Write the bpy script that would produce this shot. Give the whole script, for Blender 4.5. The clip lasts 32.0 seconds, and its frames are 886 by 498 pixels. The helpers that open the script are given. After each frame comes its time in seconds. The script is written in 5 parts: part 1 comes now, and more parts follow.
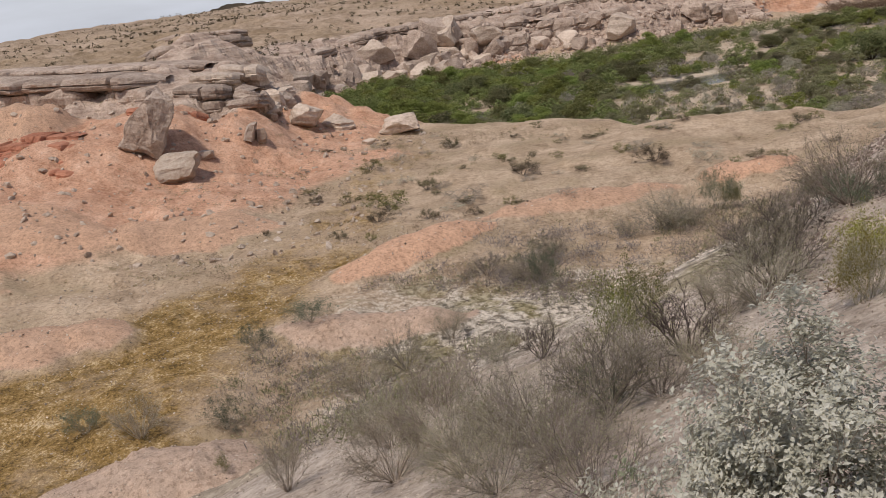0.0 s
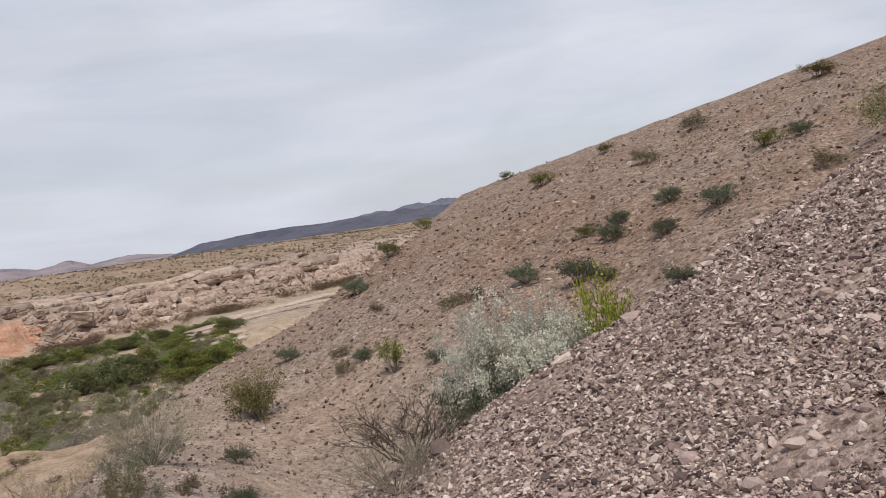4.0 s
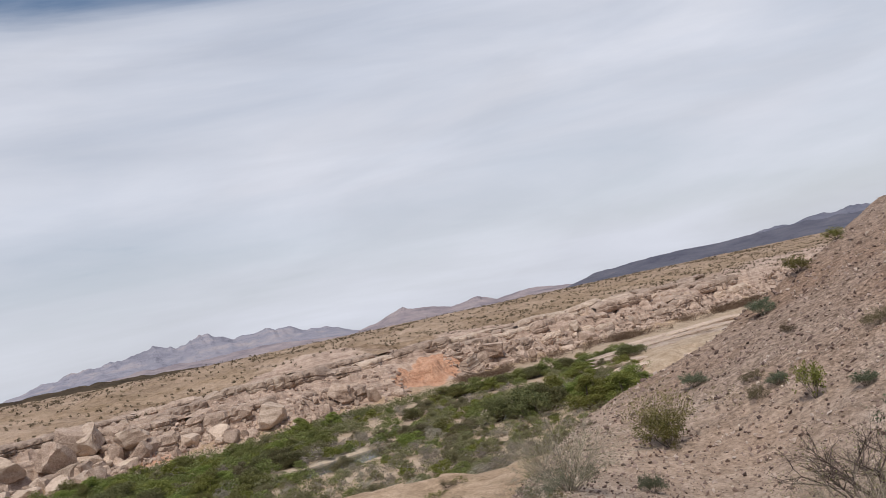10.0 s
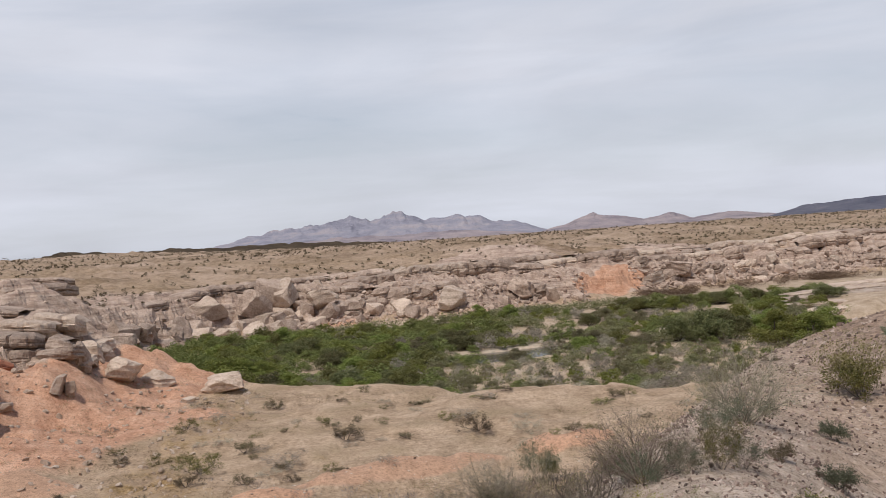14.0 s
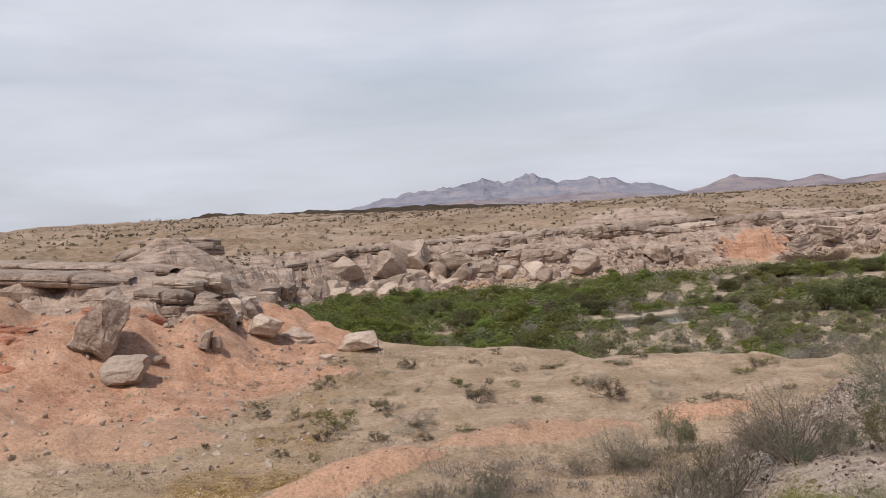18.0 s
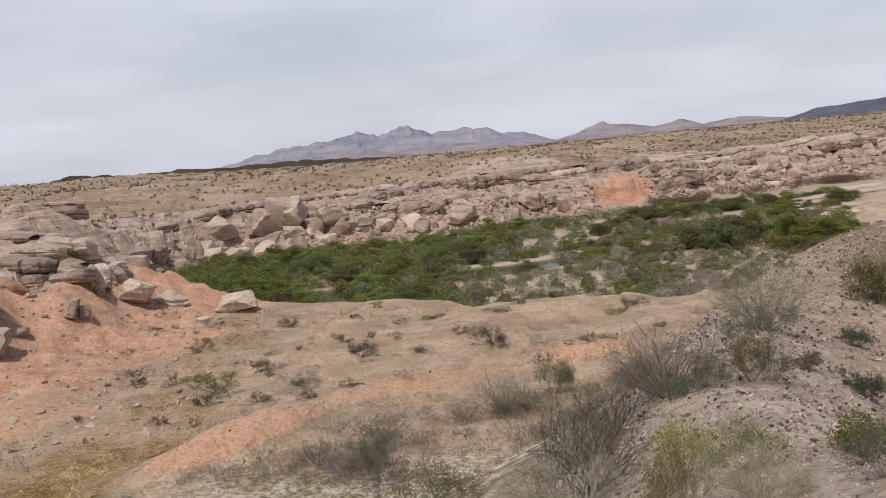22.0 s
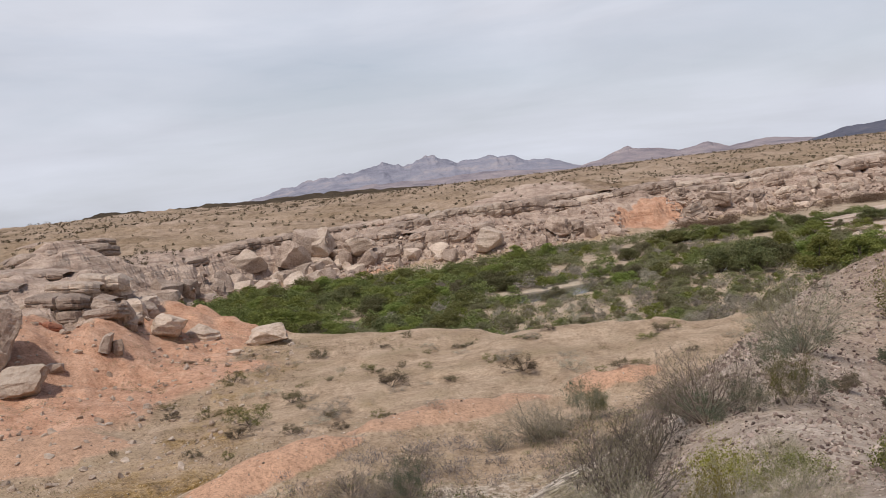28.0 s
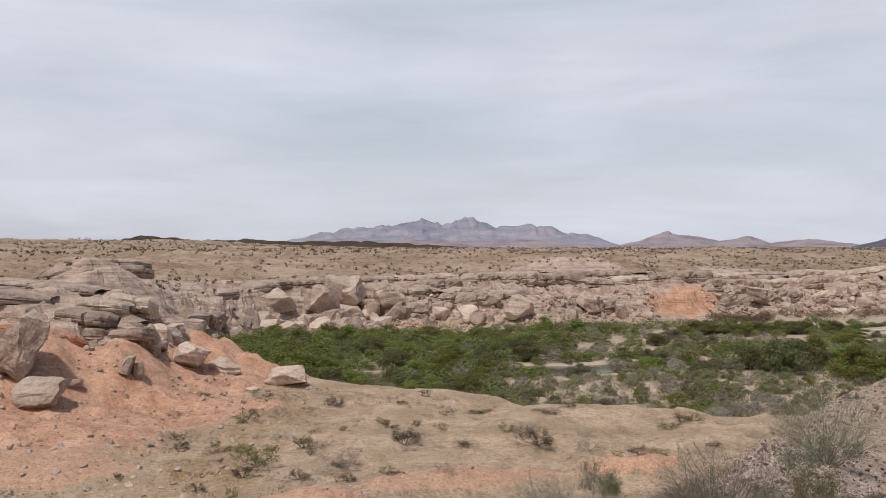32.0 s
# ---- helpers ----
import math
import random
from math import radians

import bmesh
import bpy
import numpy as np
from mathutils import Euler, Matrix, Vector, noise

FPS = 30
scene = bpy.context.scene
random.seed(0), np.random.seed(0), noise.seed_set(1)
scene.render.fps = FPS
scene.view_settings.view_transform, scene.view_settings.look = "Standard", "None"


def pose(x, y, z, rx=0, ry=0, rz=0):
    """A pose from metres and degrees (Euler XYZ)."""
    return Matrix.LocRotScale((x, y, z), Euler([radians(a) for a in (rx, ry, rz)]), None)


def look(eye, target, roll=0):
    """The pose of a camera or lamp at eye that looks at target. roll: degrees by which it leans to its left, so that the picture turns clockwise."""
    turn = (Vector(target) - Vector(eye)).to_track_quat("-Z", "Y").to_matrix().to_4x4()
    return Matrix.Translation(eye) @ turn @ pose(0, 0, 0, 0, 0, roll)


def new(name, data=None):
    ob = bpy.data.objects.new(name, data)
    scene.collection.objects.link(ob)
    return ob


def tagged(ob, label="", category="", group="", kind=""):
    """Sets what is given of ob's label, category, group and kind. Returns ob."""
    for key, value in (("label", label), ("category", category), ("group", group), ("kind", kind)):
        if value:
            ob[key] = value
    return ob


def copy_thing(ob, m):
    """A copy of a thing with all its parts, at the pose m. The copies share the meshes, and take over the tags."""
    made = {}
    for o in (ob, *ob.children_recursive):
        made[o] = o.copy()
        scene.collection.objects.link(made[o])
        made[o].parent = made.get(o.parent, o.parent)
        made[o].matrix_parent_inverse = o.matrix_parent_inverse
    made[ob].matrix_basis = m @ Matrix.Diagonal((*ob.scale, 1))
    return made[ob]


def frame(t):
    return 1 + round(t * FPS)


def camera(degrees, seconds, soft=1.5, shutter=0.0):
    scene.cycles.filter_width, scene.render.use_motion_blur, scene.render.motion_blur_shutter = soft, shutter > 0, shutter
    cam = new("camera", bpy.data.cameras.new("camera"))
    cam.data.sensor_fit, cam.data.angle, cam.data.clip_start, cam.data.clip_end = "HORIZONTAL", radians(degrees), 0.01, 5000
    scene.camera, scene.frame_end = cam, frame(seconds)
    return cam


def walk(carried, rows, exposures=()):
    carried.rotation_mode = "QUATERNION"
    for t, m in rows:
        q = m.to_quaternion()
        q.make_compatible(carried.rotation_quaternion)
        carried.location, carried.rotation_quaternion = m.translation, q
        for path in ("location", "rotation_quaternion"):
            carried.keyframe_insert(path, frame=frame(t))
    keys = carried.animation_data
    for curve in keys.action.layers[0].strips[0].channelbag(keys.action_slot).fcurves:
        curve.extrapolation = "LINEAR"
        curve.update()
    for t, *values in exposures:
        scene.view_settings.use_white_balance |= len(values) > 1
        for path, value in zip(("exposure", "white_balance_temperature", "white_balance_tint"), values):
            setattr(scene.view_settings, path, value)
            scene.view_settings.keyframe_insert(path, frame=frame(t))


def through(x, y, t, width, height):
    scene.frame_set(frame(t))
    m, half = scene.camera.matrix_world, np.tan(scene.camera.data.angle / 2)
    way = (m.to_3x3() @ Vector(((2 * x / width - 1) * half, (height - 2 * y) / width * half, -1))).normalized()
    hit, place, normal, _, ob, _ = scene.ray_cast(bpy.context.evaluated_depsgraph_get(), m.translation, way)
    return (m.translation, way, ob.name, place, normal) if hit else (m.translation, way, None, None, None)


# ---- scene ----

# ================= camera and its walk =================
# the eye starts near (0, 0, 0); the river bed lies 12.5 m below it, z up, +y across the river
cam = camera(52.35, 32.0, soft=0.5)

# seconds, place, heading (clockwise from +y), pitch, roll
WALK = [
    (0, -0.364, -0.047, 0.030, -7.768, -16.174, -8.184),
    (0.5, -0.328, 0.004, 0.008, -6.563, -14.294, -8.229),
    (1, -0.302, -0.007, 0.005, -4.413, -12.195, -8.705),
    (1.5, -0.283, 0.016, -0.000, -2.756, -10.898, -9.186),
    (2, -0.254, 0.072, -0.028, -1.376, -9.937, -9.669),
    (2.5, -0.105, 0.050, -0.015, 12.538, -5.399, -9.536),
    (3, -0.030, -0.066, 0.016, 28.282, -0.805, -5.888),
    (3.5, 0.152, 0.000, -0.017, 37.602, -1.972, -7.049),
    (4, 0.204, 0.000, -0.035, 41.191, -2.043, -8.362),
    (4.5, 0.201, -0.064, -0.028, 49.824, -1.298, -9.417),
    (6.5, 0.209, -0.090, -0.010, 50.674, 0.192, -10.265),
    (7, 0.203, -0.100, -0.012, 50.567, 0.444, -10.501),
    (7.5, 0.195, -0.087, -0.005, 50.278, 0.753, -10.661),
    (8, 0.172, -0.053, 0.000, 46.130, 2.578, -11.678),
    (8.5, 0.176, 0.026, -0.009, 29.948, 4.746, -14.019),
    (9, 0.217, 0.231, -0.047, 18.426, 4.158, -13.586),
    (9.5, 0.250, 0.267, -0.052, 17.400, 4.005, -13.239),
    (10, 0.249, 0.315, -0.053, 17.292, 4.037, -12.226),
    (10.5, 0.190, 0.264, -0.029, 20.964, 5.052, -9.309),
    (11, 0.180, 0.251, -0.028, 21.390, 5.275, -8.735),
    (11.5, 0.165, 0.378, -0.026, 13.902, 4.807, -7.761),
    (12, 0.116, 0.413, -0.066, 7.711, 2.100, -5.429),
    (12.5, 0.105, 0.393, -0.056, 6.285, 0.982, -4.676),
    (13, 0.104, 0.340, -0.048, 5.285, 0.194, -4.238),
    (13.5, 0.098, 0.290, -0.034, 4.845, -0.277, -4.139),
    (14, 0.077, 0.274, -0.031, 4.406, -0.700, -3.883),
    (14.5, 0.092, 0.305, -0.037, 3.898, -1.170, -3.832),
    (16.5, 0.077, 0.285, -0.046, -0.081, -1.009, -3.333),
    (17, 0.101, 0.444, -0.040, -0.482, -1.174, -3.362),
    (17.5, 0.078, 0.532, -0.030, -1.927, -1.656, -3.392),
    (18, 0.038, 0.571, -0.026, -4.124, -2.524, -3.725),
    (18.5, 0.075, 0.670, -0.017, -5.749, -1.166, -4.375),
    (19, 0.047, 0.666, -0.031, -5.403, -0.679, -4.788),
    (19.5, 0.080, 0.698, -0.059, 4.660, -5.619, -4.319),
    (20, 0.073, 0.713, -0.049, 4.568, -6.709, -5.097),
    (20.5, 0.070, 0.778, -0.067, 2.631, -7.115, -6.263),
    (21, 0.073, 0.838, -0.094, 2.754, -6.713, -6.056),
    (21.5, 0.073, 0.819, -0.072, 3.512, -6.565, -5.830),
    (22, 0.067, 0.823, -0.064, 3.357, -6.096, -5.443),
    (22.5, 0.058, 0.832, -0.078, 3.321, -5.567, -5.464),
    (23, 0.075, 0.827, -0.076, 3.674, -5.091, -5.534),
    (23.5, 0.068, 0.857, -0.095, 4.097, -4.849, -5.618),
    (24, 0.071, 0.835, -0.085, 4.686, -4.575, -5.846),
    (24.5, 0.084, 0.853, -0.096, 5.269, -4.383, -6.056),
    (26.5, 0.033, 0.816, -0.086, 3.988, -4.034, -6.654),
    (27, 0.030, 0.822, -0.081, 3.111, -4.035, -6.742),
    (27.5, 0.018, 0.779, -0.062, 2.473, -4.060, -6.779),
    (28, 0.016, 0.760, -0.048, 1.819, -4.110, -6.825),
    (28.5, 0.027, 0.795, -0.050, 1.302, -4.088, -6.612),
    (29, 0.039, 0.892, -0.058, 0.829, -3.875, -5.651),
    (29.5, 0.011, 0.862, -0.035, 0.638, -3.423, -5.073),
    (30, 0.007, 0.855, -0.035, 0.260, -3.238, -4.798),
    (30.5, -0.009, 0.829, -0.023, -0.092, -3.422, -4.370),
    (31, -0.029, 0.788, -0.026, -0.310, -3.620, -3.523),
    (31.5, -0.018, 0.855, -0.064, -0.392, -3.243, -2.449),
    (32, -0.006, 0.851, -0.029, -0.000, -0.144, -0.000),
]


def hand(x, y, z, yaw, pitch, roll):
    return pose(x, y, z, 90 + pitch, 0, -yaw) @ pose(0, 0, 0, 0, 0, roll)


walk(cam, [(r[0], hand(*r[1:])) for r in WALK])

# ================= world, sun =================
SUN_EL, SUN_AZ = 62.0, 212.0          # height and heading of the sun, degrees
world = bpy.data.worlds.new("sky")
scene.world = world
world.use_nodes = True
wn, wl = world.node_tree.nodes, world.node_tree.links
wn.clear()
w_out = wn.new("ShaderNodeOutputWorld")
w_bg = wn.new("ShaderNodeBackground")
w_sky = wn.new("ShaderNodeTexSky")
w_sky.sky_type, w_sky.sun_disc = "NISHITA", False
w_sky.sun_elevation, w_sky.sun_rotation = radians(SUN_EL), radians(SUN_AZ)
w_sky.dust_density = 2.0
w_tc = wn.new("ShaderNodeTexCoord")
w_map = wn.new("ShaderNodeMapping")
w_map.inputs["Rotation"].default_value = (0.0, 0.0, radians(28))
w_map.inputs["Scale"].default_value = (1.0, 2.2, 7.0)
w_noise = wn.new("ShaderNodeTexNoise")
w_noise.inputs["Scale"].default_value = 1.6
w_noise.inputs["Detail"].default_value = 7.0
w_noise.inputs["Roughness"].default_value = 0.55
w_noise.inputs["Distortion"].default_value = 0.35
w_ramp = wn.new("ShaderNodeValToRGB")
w_ramp.color_ramp.elements[0].position, w_ramp.color_ramp.elements[0].color = 0.08, (0.0, 0.0, 0.0, 1)
w_soft = w_ramp.color_ramp.elements.new(0.30)
w_soft.color = (0.66, 0.66, 0.66, 1)
w_ramp.color_ramp.elements[2].position, w_ramp.color_ramp.elements[2].color = 0.62, (1.0, 1.0, 1.0, 1)
w_cloud = wn.new("ShaderNodeRGB")
w_cloud.outputs[0].default_value = (6.75, 7.0, 7.85, 1)
w_mix = wn.new("ShaderNodeMix")
w_mix.data_type = "RGBA"
w_bg.inputs["Strength"].default_value = 0.1
wl.new(w_tc.outputs["Generated"], w_map.inputs["Vector"])
wl.new(w_map.outputs["Vector"], w_noise.inputs["Vector"])
w_sep = wn.new("ShaderNodeSeparateXYZ")
w_high = wn.new("ShaderNodeMapRange")
w_high.inputs["From Min"].default_value, w_high.inputs["From Max"].default_value = 0.29, 0.46
w_high.inputs["To Min"].default_value, w_high.inputs["To Max"].default_value = 0.0, 0.6
w_less = wn.new("ShaderNodeMath")
w_less.operation = "SUBTRACT"
wl.new(w_tc.outputs["Generated"], w_sep.inputs[0])
wl.new(w_sep.outputs["Z"], w_high.inputs["Value"])
wl.new(w_noise.outputs["Fac"], w_less.inputs[0])
wl.new(w_high.outputs["Result"], w_less.inputs[1])
wl.new(w_less.outputs[0], w_ramp.inputs["Fac"])
wl.new(w_ramp.outputs["Color"], w_mix.inputs["Factor"])
wl.new(w_sky.outputs["Color"], w_mix.inputs["A"])
w_map2 = wn.new("ShaderNodeMapping")
w_map2.inputs["Rotation"].default_value = (0.0, 0.0, radians(-15))
w_map2.inputs["Scale"].default_value = (1.0, 1.6, 5.0)
w_n2 = wn.new("ShaderNodeTexNoise")
w_n2.inputs["Scale"].default_value = 3.4
w_n2.inputs["Detail"].default_value = 8.0
w_n2.inputs["Distortion"].default_value = 0.6
w_sh = wn.new("ShaderNodeMapRange")
w_sh.inputs["From Min"].default_value, w_sh.inputs["From Max"].default_value = 0.3, 0.7
w_sh.inputs["To Min"].default_value, w_sh.inputs["To Max"].default_value = 0.92, 1.05
w_mul = wn.new("ShaderNodeVectorMath")
w_mul.operation = "SCALE"
wl.new(w_tc.outputs["Generated"], w_map2.inputs["Vector"])
wl.new(w_map2.outputs["Vector"], w_n2.inputs["Vector"])
wl.new(w_n2.outputs["Fac"], w_sh.inputs["Value"])
wl.new(w_cloud.outputs[0], w_mul.inputs[0])
wl.new(w_sh.outputs["Result"], w_mul.inputs["Scale"])
wl.new(w_mul.outputs[0], w_mix.inputs["B"])
wl.new(w_mix.outputs["Result"], w_bg.inputs["Color"])
wl.new(w_bg.outputs["Background"], w_out.inputs["Surface"])


sun = new("sun", bpy.data.lights.new("sun", "SUN"))
sun.data.energy, sun.data.angle, sun.data.color = 2.45, radians(0.8), (1.0, 0.94, 0.86)
sun.matrix_world = look((40, 0, 60), (40 - math.sin(radians(SUN_AZ)) * 30, -math.cos(radians(SUN_AZ)) * 30, 60 - math.tan(radians(SUN_EL)) * 30))

# ================= the lie of the land =================
RIVER = -12.5


def sstep(a, b, v):
    u = np.clip((v - a) / (b - a), 0.0, 1.0)
    return u * u * (3 - 2 * u)


def smax(a, b, k):
    h = np.clip(0.5 + 0.5 * (a - b) / k, 0, 1)
    return b + (a - b) * h + k * h * (1 - h)


def hash2(i, j, seed):
    v = np.sin(i * 127.1 + j * 311.7 + seed * 74.7) * 43758.5453
    return v - np.floor(v)


def vnoise(x, y, seed=0):
    """Smooth value noise, about -1 to 1, one cell a metre."""
    i, j = np.floor(x), np.floor(y)
    u, v = x - i, y - j
    u, v = u * u * u * (u * (u * 6 - 15) + 10), v * v * v * (v * (v * 6 - 15) + 10)
    a, b = hash2(i, j, seed), hash2(i + 1, j, seed)
    c, d = hash2(i, j + 1, seed), hash2(i + 1, j + 1, seed)
    return 2 * (a + (b - a) * u + (c - a) * v + (a - b - c + d) * u * v) - 1


def fbm(x, y, seed=0, octaves=4, gain=0.5):
    total, amp = 0.0, 1.0
    for o in range(octaves):
        c, s = math.cos(0.7 * o), math.sin(0.7 * o)
        total = total + amp * vnoise((c * x - s * y) * 2 ** o + 17.3 * o, (s * x + c * y) * 2 ** o - 9.1 * o, seed + o)
        amp *= gain
    return total


def cells(x, y, seed):
    """Broken blocks: a height for each, tilted its own way, and how near a joint lies."""
    i0, j0 = np.floor(x), np.floor(y)
    d1, d2, top = np.full(x.shape, 9.0), np.full(x.shape, 9.0), np.zeros(x.shape)
    for a in (-1, 0, 1):
        for c in (-1, 0, 1):
            i, j = i0 + a, j0 + c
            u, v = x - i - hash2(i, j, seed), y - j - hash2(i, j, seed + 1)
            d = np.hypot(u, v)
            h = 2 * hash2(i, j, seed + 2) - 1 + 1.3 * u * (hash2(i, j, seed + 3) - 0.5) + 1.3 * v * (hash2(i, j, seed + 4) - 0.2)
            top = np.where(d < d1, h, top)
            d2 = np.minimum(d2, np.maximum(d, d1))
            d1 = np.minimum(d1, d)
    return top - 0.5 * (1 - sstep(0.04, 0.2, d2 - d1))


CLIFF_X = [-500, -150, -70, -48, -36, -25, 0, 30, 60, 95, 150, 220, 500]     # foot of the cliff across the river
CLIFF_Y = [10, 50, 74, 90, 105, 128, 143, 150, 163, 172, 196, 250, 420]
EDGE_X = [-30, -16, -10, 0, 7, 17, 30]      # far lip of the sandy bench
EDGE_Y = [69, 69, 66, 60, 55, 52, 49]
SPUR_X = [1.0, 2.2, 3.4, 4.2, 5.1, 5.5, 6.0, 6.3, 7.2, 14.0]      # edge of the near gravel spur
SPUR_Y = [5.2, 4.2, 3.4, 2.95, 2.68, 2.17, 1.74, 1.25, 0.0, -9.0]
# hummocks: x, y, half length, half width, turn in degrees, height, how red
HUMMOCKS = [
    (7.9, 39.4, 2.3, 1.5, 0, 0.8, 1.0), (-5.6, 31.4, 4.4, 1.5, 43, 0.75, 1.0), (0.2, 36.6, 5.4, 1.5, 28, 0.5, 0.66),
    (-6.2, 24.6, 3.5, 1.2, 2, 0.65, 0.42), (-9.6, 16.8, 3.0, 1.6, 10, 0.75, 0.40), (-17.0, 25.4, 3.0, 1.9, 3, 0.7, 0.6),
    (-16.6, 38.0, 4.4, 2.1, 20, 0.65, 0.65), (-24.0, 37.5, 5.0, 3.0, -10, 0.9, 0.75), (-27.0, 31.0, 5.0, 3.0, 0, 0.8, 0.7), (-33.0, 52.4, 5.0, 3.2, 0, 2.2, 0.62),
]


def land(x, y):
    """Height of the ground, and the weights of its kinds."""
    x, y = np.asarray(x, float), np.asarray(y, float)
    r = np.hypot(x, y)
    n1 = fbm(x / 14, y / 14, 1)
    n2 = fbm(x / 3.1, y / 3.1, 5)
    n3 = fbm(x / 0.8, y / 0.8, 15, 3)
    # hill that the camera stands on
    near = -1.66 + 0.375 * x - 0.20 * y - 0.07 * np.maximum(0, y - 4)
    far = -8.42 + 0.300 * x - 0.073 * y
    past = y - np.interp(x, SPUR_X, SPUR_Y) + 0.16 * vnoise(x / 0.9, y / 0.9, 71)
    w = sstep(-0.05, 2.4, past) * sstep(1.9 + 0.25 * np.maximum(0, y - 5), 7.0 + 0.45 * np.maximum(0, y - 5), x)
    hill = near + (far - near) * w
    gullies = np.abs(vnoise((x + 0.25 * y) / 30 + 4, (y - 0.25 * x) / 4.5, 9)) + 0.5 * np.abs(vnoise((x + 0.25 * y) / 12 + 4, (y - 0.25 * x) / 1.7, 10))
    even = 1 - 0.9 * sstep(44, 60, x + 0.45 * y)
    hill = hill + (0.16 * n1 * sstep(12, 40, r) + 0.10 * n2 * sstep(3, 12, r) + 0.38 * (gullies - 0.6) * w * sstep(9, 20, x)) * even
    over = np.maximum(0, x + 0.45 * y - 65.3)
    hill = hill - 0.62 * over + 0.20 * np.maximum(0, over - 6)
    nose = np.maximum(0, y - (37.0 + 0.36 * (x - 17)) + 1.5 * vnoise(x / 5, y / 5, 8))
    hill = hill - 0.55 * nose
    hill = hill - 0.35 * np.maximum(0, 4 + 0.54 * (y - 14) - x + 0.3 * n2) * sstep(12, 17, y)
    # sandy bench and river bed
    bench = -9.3 + 0.08 * n1 + 0.07 * n2 - 0.25 * sstep(0.1, 0.5, vnoise((x - 0.8 * y) / 5, (y + 0.8 * x) / 26, 27)) - 0.16 * sstep(0.05, 0.18, vnoise((x - 0.5 * y) / 2.3 + 0.4 * n2, (y + 0.5 * x) / 9, 28)) - 0.10 * sstep(0.0, 0.1, vnoise((x + 0.2 * y) / 3.1 + 0.5 * n2, (y - 0.2 * x) / 1.4, 29))
    lip = y - np.interp(x, EDGE_X, EDGE_Y) + 0.7 * vnoise(x / 6, y / 6, 11)
    river = RIVER + 0.10 * fbm(x / 9, y / 9, 21, 3)
    stream = np.abs(y - (90 + 0.16 * (x - 10) + 4 * np.sin(x / 19.0))) + 1.0 * vnoise(x / 7, y / 7, 23)
    ledge = fbm(x / 7, y / 7, 25, 3) * 2.2 + np.minimum(x - 50, 122 - y + 0.3 * (x - 60)) * 0.5
    bank = sstep(52, 62, x) * sstep(100, 106, y - 0.2 * (x - 60)) * (1 - sstep(150, 160, y - 0.3 * (x - 60)))
    river = river + bank * (0.5 * sstep(0, 0.5, ledge) + 0.5 * sstep(2, 2.4, ledge) + 0.6 * sstep(4, 4.5, ledge))
    river = river - 0.7 * (1 - sstep(3.4, 4.4, stream))
    floor_z = bench + (river - bench) * sstep(-1.0, 6.0, lip)
    z = smax(hill, floor_z, 1.4)
    on_hill = sstep(-1.0, 0.8, hill - floor_z)
    # low clay hummocks
    clay, mound = np.zeros_like(z), np.zeros_like(z)
    for hx, hy, a, b, turn, high, tint in HUMMOCKS:
        c, s = math.cos(radians(turn)), math.sin(radians(turn))
        u, v = ((x - hx) * c + (y - hy) * s) / a, (-(x - hx) * s + (y - hy) * c) / b
        d = np.hypot(u, v) + 0.16 * vnoise(x / 1.1, y / 1.1, 41)
        bump = np.clip(1 - d * d / 1.3, 0, 1) ** 1.4
        z = z + high * bump
        clay = np.maximum(clay, tint * (1 - sstep(0.85, 1.3, d)))
        mound = np.maximum(mound, 1 - sstep(0.75, 1.1, d))
    # red flank, and the rock promontory over it
    s1 = -0.75 * x + 0.6 * (y - 42) + 2.5 * n1
    red = sstep(6, 27, s1) * sstep(9, 25, -x + 1.5 * n2) * (1 - sstep(-1, 4, lip))
    z = z + red * (4.0 + 0.5 * n1 + 0.3 * n2)
    inner = np.minimum(np.minimum(-x - 20.0, y - 56.0 + 0.22 * (x + 20)), 68 - y - 1.3 * (x + 19)) + 1.1 * vnoise(x / 3.5, y / 3.5, 51) + 0.2 * n3
    prom = sstep(-0.3, 1.2, inner) * 0.45 + sstep(2.2, 3.6, inner) * 0.3 + sstep(4.5, 9.0, inner) * 0.25
    z = z + 2.3 * prom * (1 - sstep(84, 100, y))
    red_ground = np.clip(sstep(8, 15, s1) * sstep(7, 15, -x + 2 * n2), 0, 1)
    # cliff across the river, and the desert behind
    b0 = (y - np.interp(x, CLIFF_X, CLIFF_Y)) * 0.85
    b = b0 + 3.5 * vnoise(x / 17, y / 17, 31) + 1.6 * vnoise(x / 5, y / 5, 33)
    n4 = fbm(x / 6, y / 6, 61)
    steps = b + 1.7 * n4
    rock = 0.9 * sstep(-4, 1, b) + 1.7 * sstep(0, 9, b) + 1.5 * sstep(5.0, 6.2, steps) + 1.3 * sstep(9.0, 10.4, steps) + 1.0 * sstep(13, 14.2, steps) + 0.7 * sstep(17, 20, steps) + 0.6 * sstep(22, 34, steps)
    rise = 2.6 * sstep(16, 120, b) + 0.4 * sstep(60, 400, b)
    left = sstep(-0.02, -0.32, np.arctan2(x, np.maximum(y, 1)))
    back = sstep(90, 520, b)
    swell = (0.4 + 0.8 * sstep(30, 200, b)) * n1 * sstep(18, 50, b) * (1 - 0.4 * back) + 0.7 * n4 * sstep(15, 60, b)
    dome = 4.4 * (1 - sstep(0.1, 1.0, np.hypot((x + 42.5) / 11, (y - 112) / 11) + 0.05 * n4)) + 2.2 * (1 - sstep(0.2, 1.0, np.hypot((x - 28) / 20, (b - 30) / 12)))
    hills = left * (7.0 * sstep(120, 520, b) * (0.75 + 0.45 * vnoise(x / 90, y / 90, 77)) - 9 * sstep(600, 1600, b))
